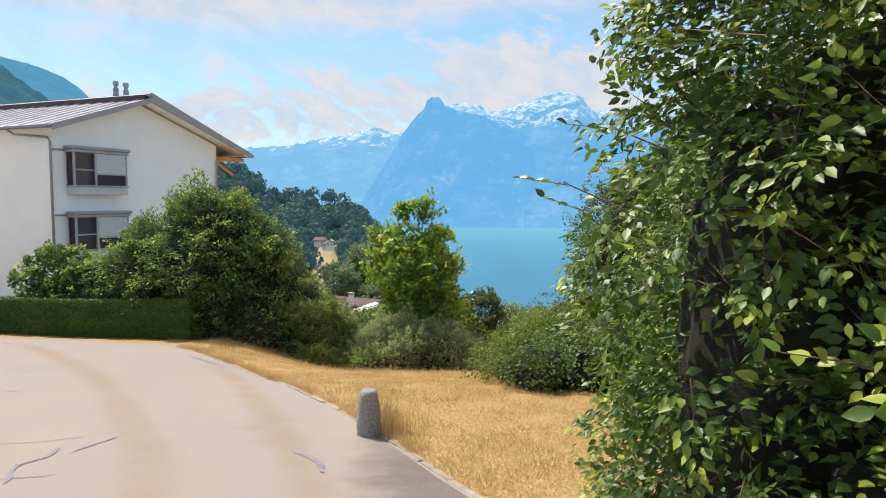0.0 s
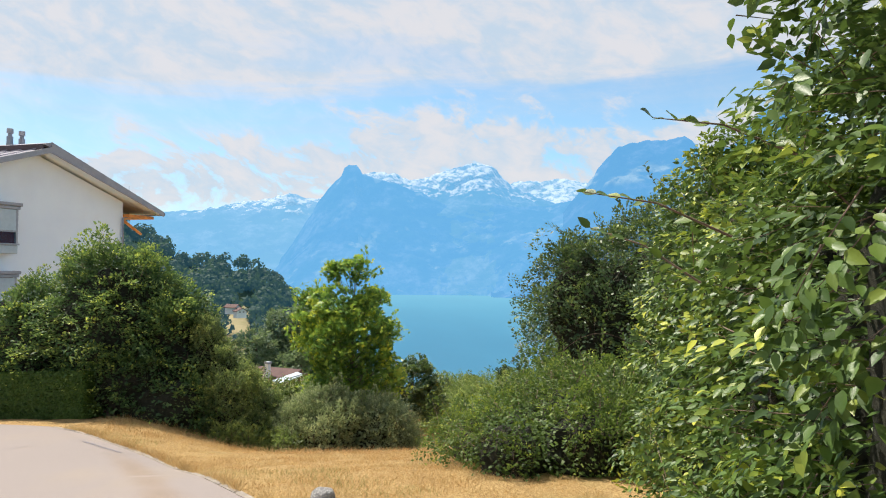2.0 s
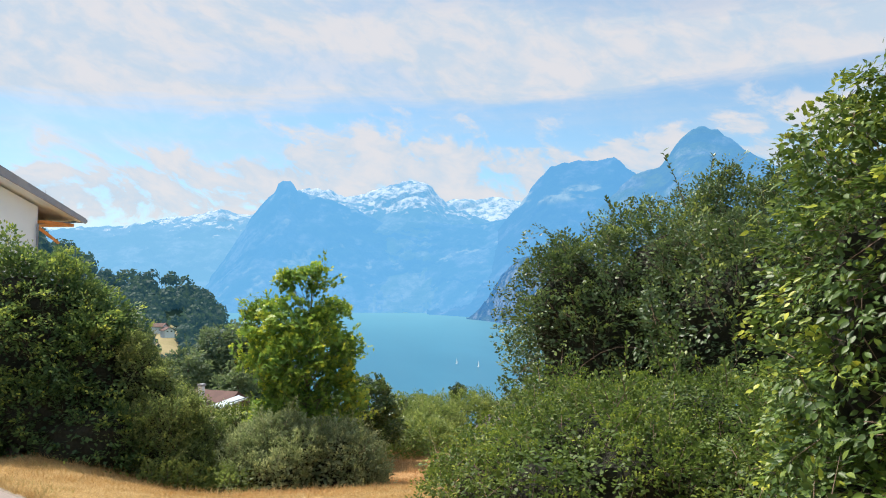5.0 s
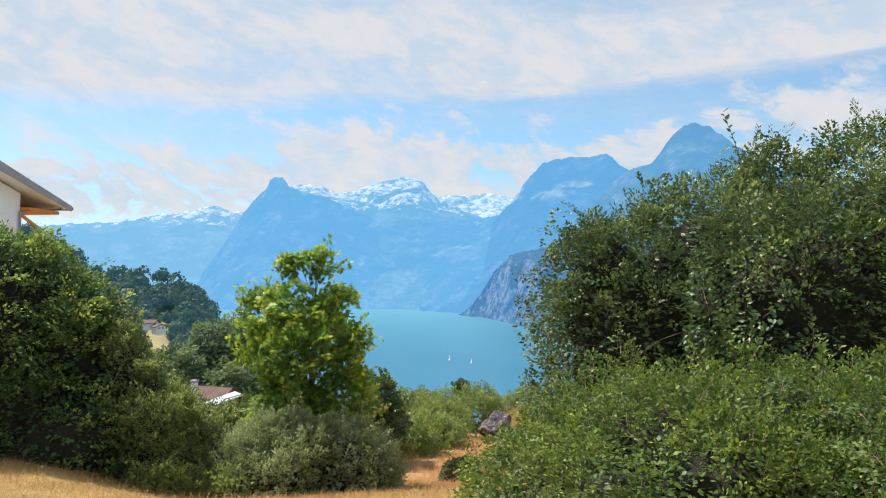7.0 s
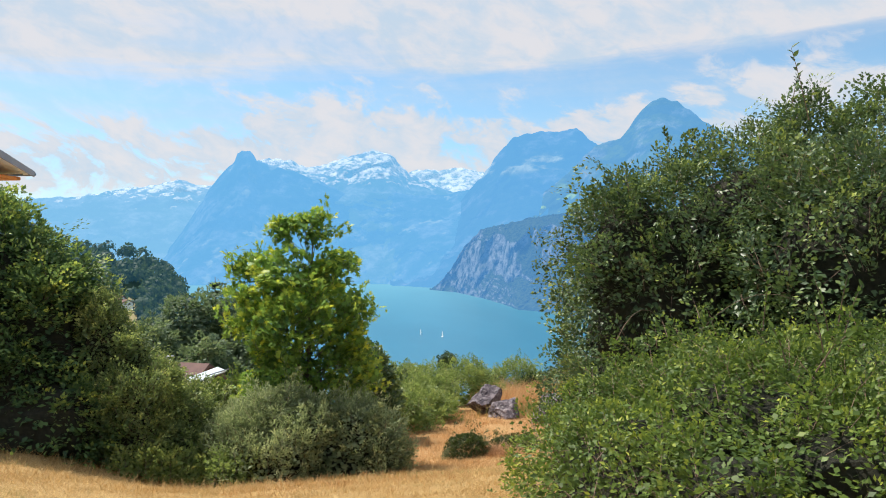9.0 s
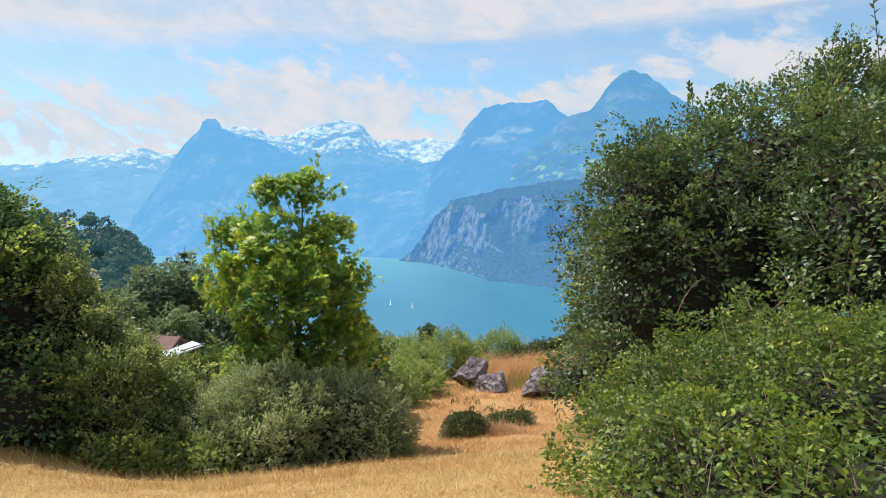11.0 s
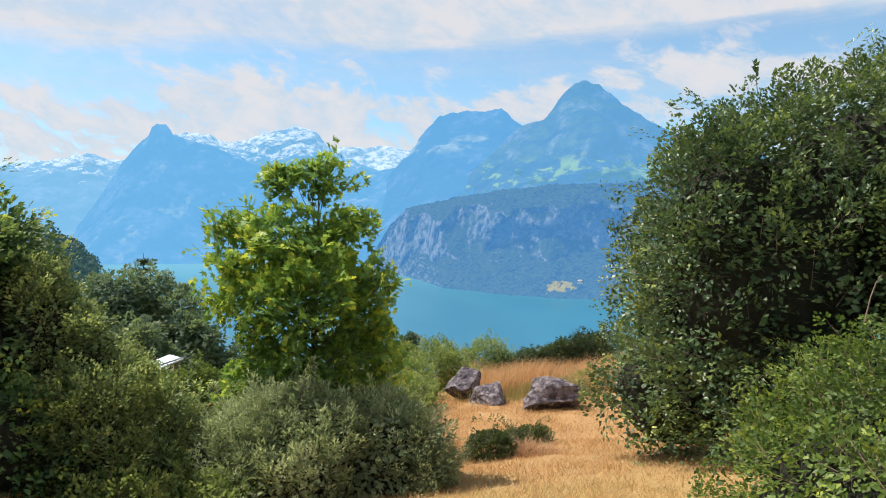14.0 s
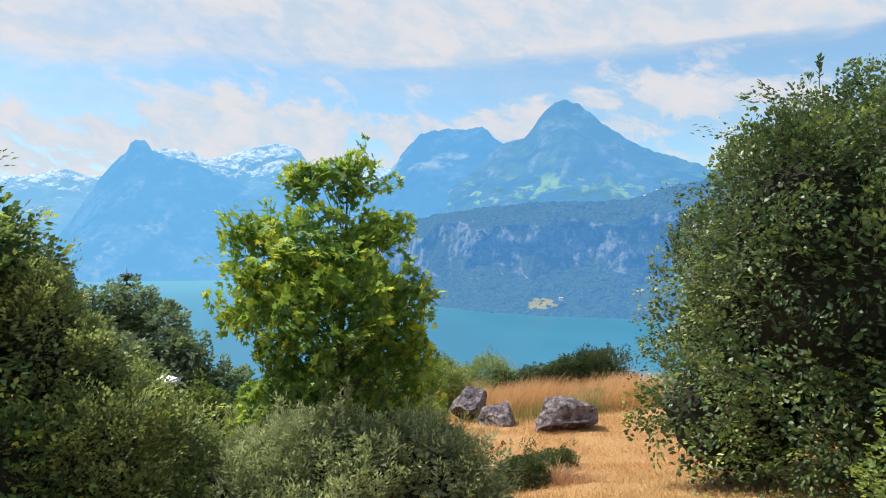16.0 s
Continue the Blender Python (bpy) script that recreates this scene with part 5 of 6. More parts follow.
def build_house():
    h = thing("house", "white rendered two-storey house with a low grey gabled roof", "house")
    h.matrix_world = HOUSE
    wl, wr, zb = -1.85, 7.2, -3.9
    ax, az_ = 2.41, 5.42
    el_, er = (-2.35, 3.86), (9.05, 3.42)
    zl = el_[1] + (wl - el_[0]) * (az_ - el_[1]) / (ax - el_[0])
    zr = er[1] + (er[0] - wr) * (az_ - er[1]) / (er[0] - ax)
    part("gable_wall", prism(bmesh.new(), [(wl, zb), (wr, zb), (wr, zr - 0.16), (ax, az_ - 0.16), (wl, zl - 0.16)], 0, 0.35), M_WALL, h)
    part("side_wall", boxed(wl, wl + 0.35, 0.354, 13.0, zb, zl - 0.18), M_WALL, h)
    part("side_wall", boxed(wr - 0.35, wr, 0.354, 13.0, zb, zr - 0.18), M_WALL, h)
    part("back_wall", prism(bmesh.new(), [(wl, zb), (wr, zb), (wr, zr - 0.16), (ax, az_ - 0.16), (wl, zl - 0.16)], 13.004, 13.35), M_WALL, h)
    y0, y1 = -0.75, 14.0
    part("roof", prism(bmesh.new(), [el_, (ax, az_), (ax, az_ + 0.05), (el_[0], el_[1] + 0.05)], y0 + 0.02, y1), M_ROOFTILE, h, "grey roof sheet")
    part("roof", prism(bmesh.new(), [(ax - 0.35, az_ + 0.16), (ax, az_ + 0.26), (er[0], er[1] + 0.05), er, (ax, az_ + 0.06)], y0 + 0.02, y1), M_ROOFTILE, h, "grey roof sheet, standing higher at the ridge")
    part("soffit", prism(bmesh.new(), [(el_[0], el_[1] - 0.004), (ax, az_ - 0.004), (er[0], er[1] - 0.004), (er[0], er[1] - 0.05), (ax, az_ - 0.06), (el_[0], el_[1] - 0.05)], y0 + 0.03, y1), M_WALL, h)
    part("barge_board", prism(bmesh.new(), [(el_[0], el_[1] - 0.16), (ax, az_ - 0.14), (ax, az_ + 0.08), (el_[0], el_[1] + 0.07)], y0 - 0.03, y0 + 0.016), M_FASCIA, h)
    part("barge_board", prism(bmesh.new(), [(ax + 0.003, az_ - 0.14), (er[0], er[1] - 0.14), (er[0], er[1] + 0.08), (ax + 0.003, az_ + 0.28)], y0 - 0.03, y0 + 0.016), M_FASCIA, h)
    part("ridge_band", boxed(ax - 0.34, ax - 0.30, y0 + 0.05, y1, az_ - 0.06, az_ + 0.155), M_RIDGE, h, "dark strip under the raised ridge")
    for k in range(20):
        y = y0 + 0.4 + k * 0.7
        bm = bmesh.new()
        tube(bm, [(el_[0] + 0.06, y, el_[1] + 0.075), (ax - 0.15, y, az_ + 0.05)], [0.018, 0.018], 5)
        part("standing_seam", bm, M_ROOFTILE, h)
    for e, sx in ((el_, -1), (er, 1)):
        part("gutter", tube(bmesh.new(), [(e[0] + sx * 0.06, y0, e[1] - 0.02), (e[0] + sx * 0.06, y1, e[1] - 0.02)], [0.075, 0.075], 8), M_ZINC, h, "zinc gutter", True)
    part("downpipe", tube(bmesh.new(), [(-2.38, 1.6, 3.78), (-2.25, 1.45, 3.62), (-1.97, -0.02, 3.48), (-1.93, -0.09, 3.32), (-1.93, -0.09, -3.7)], [0.05] * 5, 8), M_ZINC, h, "grey zinc downpipe", True)
    part("downpipe", tube(bmesh.new(), [(8.9, -0.4, 3.35), (8.2, -0.2, 3.25), (7.12, -0.09, 3.1), (7.12, -0.09, -3.5)], [0.045] * 4, 8), M_ZINC, h, "grey zinc downpipe", True)
    for z in (3.02, 0.52):
        part("string_rail", boxed(-1.85, -1.28, -0.05, -0.004, z, z + 0.06), M_ZINC, h)
    bay_window(h, -1.28, 1.38, 1.33, 3.22)
    bay_window(h, -1.28, 1.38, -1.20, 0.69)
    for k, u in enumerate((2.50, 3.05)):
        c = part("chimney", tube(bmesh.new(), [(u, 1.4, az_ - 0.3), (u, 1.4, az_ + 0.60), (u, 1.4, az_ + 0.62), (u, 1.4, az_ + 0.72)], [0.12, 0.12, 0.08, 0.08], 10), M_ZINC, h, "grey metal chimney pipe")
        part("cap", tube(bmesh.new(), [(u, 1.4, az_ + 0.74), (u, 1.4, az_ + 0.92)], [0.125, 0.12], 10), M_FASCIA, c)
        part("collar", tube(bmesh.new(), [(u, 1.4, az_ + 0.28), (u, 1.4, az_ + 0.32)], [0.135, 0.135], 10), M_ZINC, c)
    part("awning_case", boxed(7.25, 8.95, -0.3, 3.2, 3.14, 3.27, 0.02), M_ORANGE, h, "orange awning case under the eaves")
    part("awning_arm", tube(bmesh.new(), [(7.2, 0.0, 3.0), (8.3, -0.1, 2.4)], [0.07, 0.06], 6), M_ORANGE, h, "orange awning arm")
    part("balcony_slab", boxed(7.204, 9.0, 0.3, 6.0, -0.1, 0.08), M_WALL, h)
    part("balcony_rail", boxed(8.9, 8.95, 0.3, 6.0, 1.05, 1.12), M_ZINC, h)
    part("balcony_glass", boxed(8.91, 8.93, 0.35, 5.95, 0.15, 1.045), M_BLIND, h)
    part("antenna", tube(bmesh.new(), [(8.75, 1.0, 3.4), (8.75, 1.0, 4.75)], [0.018, 0.008], 5), M_ZINC, h, "thin roof antenna")
    for z in (4.45, 4.75):
        part("antenna_rod", tube(bmesh.new(), [(8.55, 1.0, z - 0.3), (8.95, 1.0, z - 0.3)], [0.008, 0.008], 4), M_ZINC, h)


build_house()

# ---------------------------------------------------------------- bollard, boulders, low shrubs


def build_bollard():
    bm = bmesh.new()
    n, rings = 16, [(0.142, -0.15), (0.142, 0.0), (0.137, 0.10), (0.128, 0.20), (0.120, 0.29), (0.110, 0.38), (0.100, 0.45), (0.088, 0.484), (0.066, 0.500), (0.03, 0.505)]
    vs = []
    for r, z in rings:
        ring = []
        for k in range(n):
            a = 6.2832 * k / n
            p = Vector((math.cos(a) * r, math.sin(a) * r * 0.95, z))
            p += p.normalized() * (0.010 * noise.noise(p * 14) + 0.006 * noise.noise(p * 40))
            ring.append(bm.verts.new(p))
        vs.append(ring)
    for a, b in zip(vs, vs[1:]):
        for k in range(n):
            bm.faces.new((a[k], a[(k + 1) % n], b[(k + 1) % n], b[k]))
    bm.faces.new(vs[-1])
    ob = part("bollard", bm, M_GRANITE, smooth=True)
    ob.location = (-0.40, 7.83, gz(-0.40, 7.83))
    ob.rotation_euler = (radians(2), radians(-2), 0.4)
    tagged(ob, "short tapered rough granite bollard at the road edge", "bollard")


def build_boulder(x, y, sx, sy, sz, seed, rot, label):
    bm = bmesh.new()
    bmesh.ops.create_icosphere(bm, subdivisions=4, radius=1)
    r = random.Random(seed)
    cuts = []
    for k in range(13):
        d = Vector((r.gauss(0, 1), r.gauss(0, 1), r.gauss(0, 0.8))).normalized()
        cuts.append((d, r.uniform(0.42, 0.78)))
    for v in bm.verts:
        p = v.co.copy()
        for d, c in cuts:
            e = p.dot(d) - c
            if e > 0:
                p -= d * e * 0.985
        q = p * 2.2 + Vector((seed, 0, 0))
        p += p.normalized() * (0.10 * noise.fractal(q, 0.8, 2.0, 5) + 0.06 * (0.4 - abs(noise.noise(q * 2.3))) + 0.03 * noise.noise(q * 6))
        v.co = Vector((p.x * sx * 1.3, p.y * sy * 1.3, p.z * sz * 1.3))
    lo = min(v.co.z for v in bm.verts)
    ob = part("boulder", bm, M_ROCK)
    ob.location = (x, y, gz(x, y) - lo * 0.72)
    ob.rotation_euler = (radians(r.uniform(-8, 8)), radians(r.uniform(-6, 6)), rot)
    tagged(ob, label, "rock", "boulders on the dry grass")


build_bollard()
build_boulder(7.25, 34.7, 0.86, 0.66, 0.66, 4, 0.4, "upright purple-grey boulder beside brambles")
build_boulder(7.55, 32.7, 0.88, 0.66, 0.50, 9, 0.9, "low broken grey boulder with a pale flank")
build_boulder(8.75, 30.3, 1.22, 0.66, 0.50, 13, -0.25, "long wedge-shaped purple-grey boulder")


def bush(name, label, lobes, n, seed, shape, mat, size, stem=4, base=None, group="", **kw):
    t = thing(name, label, "bush", group=group)
    crown("foliage", lobes, n, seed, shape, mat, t, size=size, **kw)
    if stem:
        b = base or (lobes[0][0], lobes[0][1])
        stems(t, b, lobes, stem, 0.014, seed, mat=M_TWIG)
    return t


def g(x, y, up):
    return (x, y, gz(x, y) + up)


bush("clipped_shrub", "small dark clipped dome shrub in dry grass", [(*g(3.1, 22.9, 0.16), 0.62, 0.52, 0.44)], 402, 101, SIMPLE, M_BOX, 0.04, 3, group="low clipped shrubs", leaves=30, length=0.16, inner=0.4, lump=0.03, depth=0.05, keep=0.9)
bush("clipped_shrub", "low spreading brown-green clipped shrub in straw", [(*g(5.35, 25.5, 0.08), 0.78, 0.52, 0.46), (*g(4.85, 25.2, 0.05), 0.5, 0.45, 0.40)], 456, 103, SIMPLE, M_BOX, 0.04, 3, group="low clipped shrubs", leaves=30, length=0.19, inner=0.4, lump=0.05, depth=0.06, keep=0.9)
bush("bramble_bank", "tangled pale green brambles along the slope's brow", [(2.9, 30.8, -5.4, 1.5, 1.4, 1.15), (4.1, 32.8, -5.6, 1.5, 1.5, 1.15), (5.0, 36.3, -5.8, 1.5, 1.5, 1.35), (7.6, 38.6, -6.0, 1.9, 1.4, 1.3), (3.6, 34.5, -5.6, 1.8, 1.6, 1.5), (5.0, 38.5, -6.2, 2.2, 1.6, 1.5)], 1533, 111, SIMPLE, M_BRAMBLE, 0.105, 8, leaves=30, length=0.64, inner=0.3, lump=0.25, lump_scale=2.2, depth=0.14, up=0.9, rise=0.3, spires=0.3)
bush("pale_bush", "pale green rounded bush behind tall dry grass", [(10.6, 40.2, -6.3, 1.5, 1.1, 1.4), (9.3, 40.6, -6.6, 1.3, 1.0, 1.1), (11.6, 40.4, -6.5, 1.0, 0.9, 1.0)], 441, 121, SIMPLE, M_BRAMBLE, 0.09, 4, leaves=30, length=0.51, inner=0.3, lump=0.2, depth=0.1, up=0.6)
bush("juniper_bush", "dark green spreading juniper behind tall grass", [(13.2, 39.2, -6.2, 1.9, 1.1, 1.15), (15.4, 38.6, -6.0, 1.9, 1.2, 1.3), (11.8, 39.2, -6.5, 1.2, 0.9, 0.9), (14.3, 38.9, -6.1, 1.2, 1.0, 1.5)], 1303, 123, NARROW, M_JUNIPER, 0.15, 4, leaves=30, length=0.72, inner=0.6, lump=0.4, lump_scale=2.4, depth=0.12, up=0.5)
bush("weed_patch", "grey-green weeds growing beside a boulder", [(*g(10.6, 32.2, 0.0), 0.5, 0.4, 0.45), (*g(11.6, 33.6, 0.1), 0.7, 0.6, 0.6), (*g(12.6, 34.2, 0.1), 0.7, 0.6, 0.7)], 241, 131, SIMPLE, M_WILLOW, 0.08, 3, leaves=30, length=0.48, inner=0.3, lump=0.1, up=0.9)
bush("corner_shrub", "small green shrub above the clipped hedge", [(-12.2, 21.6, -1.3, 1.2, 0.9, 1.0), (-12.7, 21.8, -2.0, 0.7, 0.7, 0.9), (-11.2, 21.3, -1.8, 1.0, 0.8, 1.0)], 348, 141, ROUND, M_LAUREL, 0.12, 4, leaves=30, length=0.48, inner=0.3, lump=0.15, up=0.5)
bush("low_weeds", "low green weeds at the foot of the shrubs", [(-2.4, 19.3, -3.5, 0.8, 0.5, 0.45), (-3.3, 18.9, -3.2, 0.7, 0.5, 0.4)], 268, 151, SIMPLE, M_BRAMBLE, 0.07, 3, leaves=30, length=0.48, inner=0.2, lump=0.1, up=0.9)


def small_tree(name, label, x, y, top, lobes, n, seed, shape, mat, size, r0=0.06, group="", limb=4, **kw):
    t = thing(name, label, "tree", group=group)
    z0 = gz(x, y)
    part("trunk", tube(bmesh.new(), [(x, y, z0 - 0.2), (x + 0.05, y, z0 + (top - z0) * 0.4), (x, y + 0.05, z0 + (top - z0) * 0.9)], [r0, r0 * 0.75, r0 * 0.2], 7), M_BARK, t, smooth=True)
    r = random.Random(seed)
    for k in range(limb):
        l = lobes[k % len(lobes)]
        a = Vector((x, y, z0 + (top - z0) * r.uniform(0.3, 0.55)))
        b = Vector((l[0] + r.uniform(-0.4, 0.4) * l[3], l[1] + r.uniform(-0.4, 0.4) * l[4], l[2] + r.uniform(0, 0.5) * l[5]))
        part("limb", tube(bmesh.new(), [a, a.lerp(b, 0.5), b], [r0 * 0.5, r0 * 0.35, r0 * 0.1], 5), M_BARK, t)
    crown("crown", lobes, n, seed, shape, mat, t, size=size, floor=-200.0, **kw)
    return t


small_tree("round_tree", "small round dark green tree below the slope", 1.4, 29.2, -2.5, [(1.4, 29.2, -3.6, 1.05, 1.0, 1.15), (1.9, 29.0, -4.3, 0.8, 0.8, 0.9)], 229, 161, ROUND, M_HAZEL, 0.11, 0.06, leaves=30, length=0.51, inner=0.4, lump=0.15, depth=0.1)
small_tree("sapling", "thin young sapling at the brow", 7.6, 42.5, -5.0, [(7.6, 42.5, -6.2, 0.55, 0.5, 1.2)], 128, 163, SIMPLE, M_JUNIPER, 0.12, 0.04, group="saplings at the brow", leaves=30, length=0.56, inner=0.3, lump=0.2)
small_tree("sapling", "thin young sapling at the brow", 5.5, 43.0, -5.5, [(5.5, 43.0, -6.6, 0.6, 0.6, 1.2)], 128, 165, SIMPLE, M_BRAMBLE, 0.12, 0.04, group="saplings at the brow", leaves=30, length=0.56, inner=0.3, lump=0.2)

for k, (x, y, top, r) in enumerate([(-7.2, 56, -1.9, 2.6), (-4.9, 57, -1.75, 2.4), (-3.2, 55, -3.3, 2.0), (-1.9, 53, -5.0, 1.8), (-8.6, 52, -3.6, 2.3), (-5.2, 50, -4.3, 2.0), (0.2, 52, -6.6, 1.7)]):
    rr = random.Random(300 + k)
    zm = top - r * 0.95
    lobes = [(x, y, zm, r * 0.8, r * 0.8, r * 0.95)] + [(x + rr.uniform(-0.6, 0.6) * r, y + rr.uniform(-0.6, 0.6) * r, zm - rr.uniform(0.2, 1.1) * r, r * rr.uniform(0.5, 0.75), r * rr.uniform(0.5, 0.75), r * rr.uniform(0.5, 0.8)) for _ in range(5)]
    small_tree("grove_tree", "dark green broadleaf tree in a grove below the meadow", x, y, top, lobes, 214, 310 + k, SIMPLE, M_GROVE, 0.26, 0.14, group="grove below the meadow", leaves=30, length=0.96, inner=0.35, lump=0.35, lump_scale=1.6, depth=0.1, up=0.5)

# a dark conifer that tops the grove
conifer = thing("conifer", "dark layered conifer standing above the grove", "tree", group="grove below the meadow")
part("trunk", tube(bmesh.new(), [(-5.6, 60, gz(-5.6, 60) - 0.2), (-5.6, 60, -4), (-5.6, 60, -1.3)], [0.18, 0.1, 0.02], 7), M_BARK, conifer, smooth=True)
cp, co = [], []
rc = random.Random(77)
for k in range(520):
    h = rc.random() ** 0.8
    a = rc.uniform(0, 6.283)
    rad = (1 - h) * 2.2 * rc.uniform(0.35, 1.0) + 0.1
    cp.append((-5.6 + math.cos(a) * rad, 60 + math.sin(a) * rad, -8.0 + 6.7 * (math.floor(h * 11) / 11 + 0.02 * rc.random()) - rad * 0.15))
    co.append((math.cos(a), math.sin(a), 0.05))
part("crown", leaves_mesh("crown", *sprays(np.array(cp), np.array(co), 78, 9, 0.7, 0.3, up=0.05, wild=0.25), NARROW, M_JUNIPER), M_JUNIPER, conifer)

# ---------------------------------------------------------------- headland, far wood, houses below
HEAD_CREST = [(-42, 1.0), (-34, 2.4), (-28, 3.6), (-24, 4.0), (-19.8, 3.0), (-17.85, 1.6), (-16.1, 0.4), (-13.9, -0.25), (-10.7, -0.45), (-8.4, -1.6), (-7.0, -2.9), (-5.8, -5.0), (-4.6, -9.0)]
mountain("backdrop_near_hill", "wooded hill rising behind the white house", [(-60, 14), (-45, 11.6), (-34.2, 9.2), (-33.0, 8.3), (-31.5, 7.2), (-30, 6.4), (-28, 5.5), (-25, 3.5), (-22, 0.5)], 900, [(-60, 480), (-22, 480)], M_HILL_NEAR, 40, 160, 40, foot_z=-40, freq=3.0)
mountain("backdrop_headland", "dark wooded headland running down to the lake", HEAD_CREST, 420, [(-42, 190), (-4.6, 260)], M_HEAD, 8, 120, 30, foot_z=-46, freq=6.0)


def headland_point(a, v):
    el = np.interp(a, *zip(*HEAD_CREST))
    df = np.interp(a, (-42, -4.6), (190, 260))
    d = df + (420 - df) * v
    zc = EYE0.z + 420 * np.tan(np.radians(el))
    return np.stack([EYE0.x + np.sin(np.radians(a)) * d, EYE0.y + np.cos(np.radians(a)) * d, -46 + (zc + 46) * v], -1)


def build_far_wood():
    r = np.random.default_rng(401)
    n = 760
    a = r.uniform(-30, -5.0, n)
    v = r.uniform(0.05, 1.04, n) ** 0.8
    c = headland_point(a, v)
    gap = (np.abs(a + 11.2) < 1.15) & (v > 0.08) & (v < 0.54) & (r.random(n) < 0.78)
    c = c[~gap]
    n = len(c)
    h = r.uniform(5.0, 11.5, n)
    k = 70
    d = unit(r.normal(size=(n, k, 3)))
    d[..., 2] = np.abs(d[..., 2]) * 1.2 - 0.35
    p = c[:, None, :] + d * (h * 0.48)[:, None, None] * r.uniform(0.75, 1.1, (n, k, 1)) + np.array((0, 0, 1.0)) * (h * 0.45)[:, None, None]
    nm = unit(d + r.normal(size=d.shape) * 0.3)
    ax = unit(np.cross(nm, r.normal(size=d.shape)))
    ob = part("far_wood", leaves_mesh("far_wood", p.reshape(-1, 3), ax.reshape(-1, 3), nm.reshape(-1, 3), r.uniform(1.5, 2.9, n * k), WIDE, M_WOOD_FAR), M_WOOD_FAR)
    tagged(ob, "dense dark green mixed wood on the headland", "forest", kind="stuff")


build_far_wood()


def cottage(x, y, z, w, d, hgt, roof, wall, rot, label, group="", chimney=True):
    t = thing("house", label, "house", group=group)
    t.matrix_world = pose(x, y, z, 0, 0, rot)
    part("wall", prism(bmesh.new(), [(-w / 2, -2), (w / 2, -2), (w / 2, hgt), (0, hgt + w * 0.28), (-w / 2, hgt)], -d / 2, d / 2), wall, t)
    for s in (-1, 1):
        part("roof", prism(bmesh.new(), [(0, hgt + w * 0.28 + 0.02), (0, hgt + w * 0.28 + 0.22), (s * (w / 2 + 0.5), hgt - 0.08), (s * (w / 2 + 0.5), hgt - 0.28)], -d / 2 - 0.5, d / 2 + 0.5), roof, t)
    for k in range(2):
        win = part("window", boxed(-w * 0.3 + k * w * 0.4, -w * 0.3 + k * w * 0.4 + w * 0.16, -d / 2 - 0.06, -d / 2 - 0.004, hgt * 0.35, hgt * 0.8), M_PANE, t)
        part("window_sill", boxed(-w * 0.31 + k * w * 0.4, -w * 0.29 + k * w * 0.4 + w * 0.16, -d / 2 - 0.16, -d / 2 - 0.004, hgt * 0.31, hgt * 0.345), M_WHITE, win)
    if chimney:
        q, top = w * 0.055, hgt + w * 0.28
        c = part("chimney", boxed(-w * 0.32 - q, -w * 0.32 + q, -q, q, hgt * 0.6, top + 4 * q, 0.01), M_WHITE, t, "white chimney")
        part("cap", boxed(-w * 0.32 - 1.3 * q, -w * 0.32 + 1.3 * q, -1.3 * q, 1.3 * q, top + 4.02 * q, top + 5 * q, 0.01), M_FASCIA, c)
    return t


cottage(-6.35, 46.0, -7.5, 2.4, 2.8, 1.2, M_REDROOF, M_WHITE, 62, "small house with a brown-red tiled roof below the meadow")
cottage(-59, 303, -19.6, 4, 5, 1.1, M_REDROOF, M_WHITE, 30, "farm building on the cleared slope", "houses on the far slope", False)
cottage(-63, 307, -18.2, 4, 5, 1.0, M_REDROOF, M_WHITE, 70, "farm building on the cleared slope", "houses on the far slope", False)

# cleared ground and a lane on the headland
bm = bmesh.new()
rows = []
for i in range(9):
    row = []
    for j in range(9):
        p = headland_point(-12.4 + 2.2 * j / 8, 0.12 + 0.44 * i / 8)
        row.append(bm.verts.new((p[0], p[1], p[2] + 2.4 + 1.2 * noise.noise(Vector((i, j, 0)) * 0.7))))
    rows.append(row)
for a, b in zip(rows, rows[1:]):
    for j in range(8):
        bm.faces.new((a[j], a[j + 1], b[j + 1], b[j]))
bmesh.ops.recalc_face_normals(bm, faces=bm.faces[:])
part("ground_clearing", bm, M_EARTH, smooth=True)
tagged(bpy.data.objects["ground_clearing"], "bare ochre cleared ground on the far slope", "ground", kind="structure")


def build_shelter():
    t = thing("garden_shelter", "small garden shelter with a pale sheet roof behind shrubs", "shelter")
    x, y, z = -3.35, 28.9, gz(-3.35, 28.9)
    t.location = (x, y, z)
    t.rotation_euler = (0, 0, radians(25))
    hgt = -3.22 - z
    part("roof_sheet", prism(bmesh.new(), [(-0.52, hgt - 0.26), (0.46, hgt), (0.46, hgt + 0.04), (-0.52, hgt - 0.22)], -0.4, 0.4), M_BLIND, t, "pale grey sheet roof")
    for sx in (-0.34, 0.26):
        for sy in (-0.32, 0.32):
            part("post", boxed(sx, sx + 0.07, sy - 0.035, sy + 0.035, -0.3, hgt - (0.30 if sx < 0 else 0.05)), M_BARK, t)
    part("ridge_pole", tube(bmesh.new(), [(-0.2, -0.43, hgt - 0.06), (0.5, -0.43, hgt + 0.08)], [0.02, 0.02], 5), M_ZINC, t)


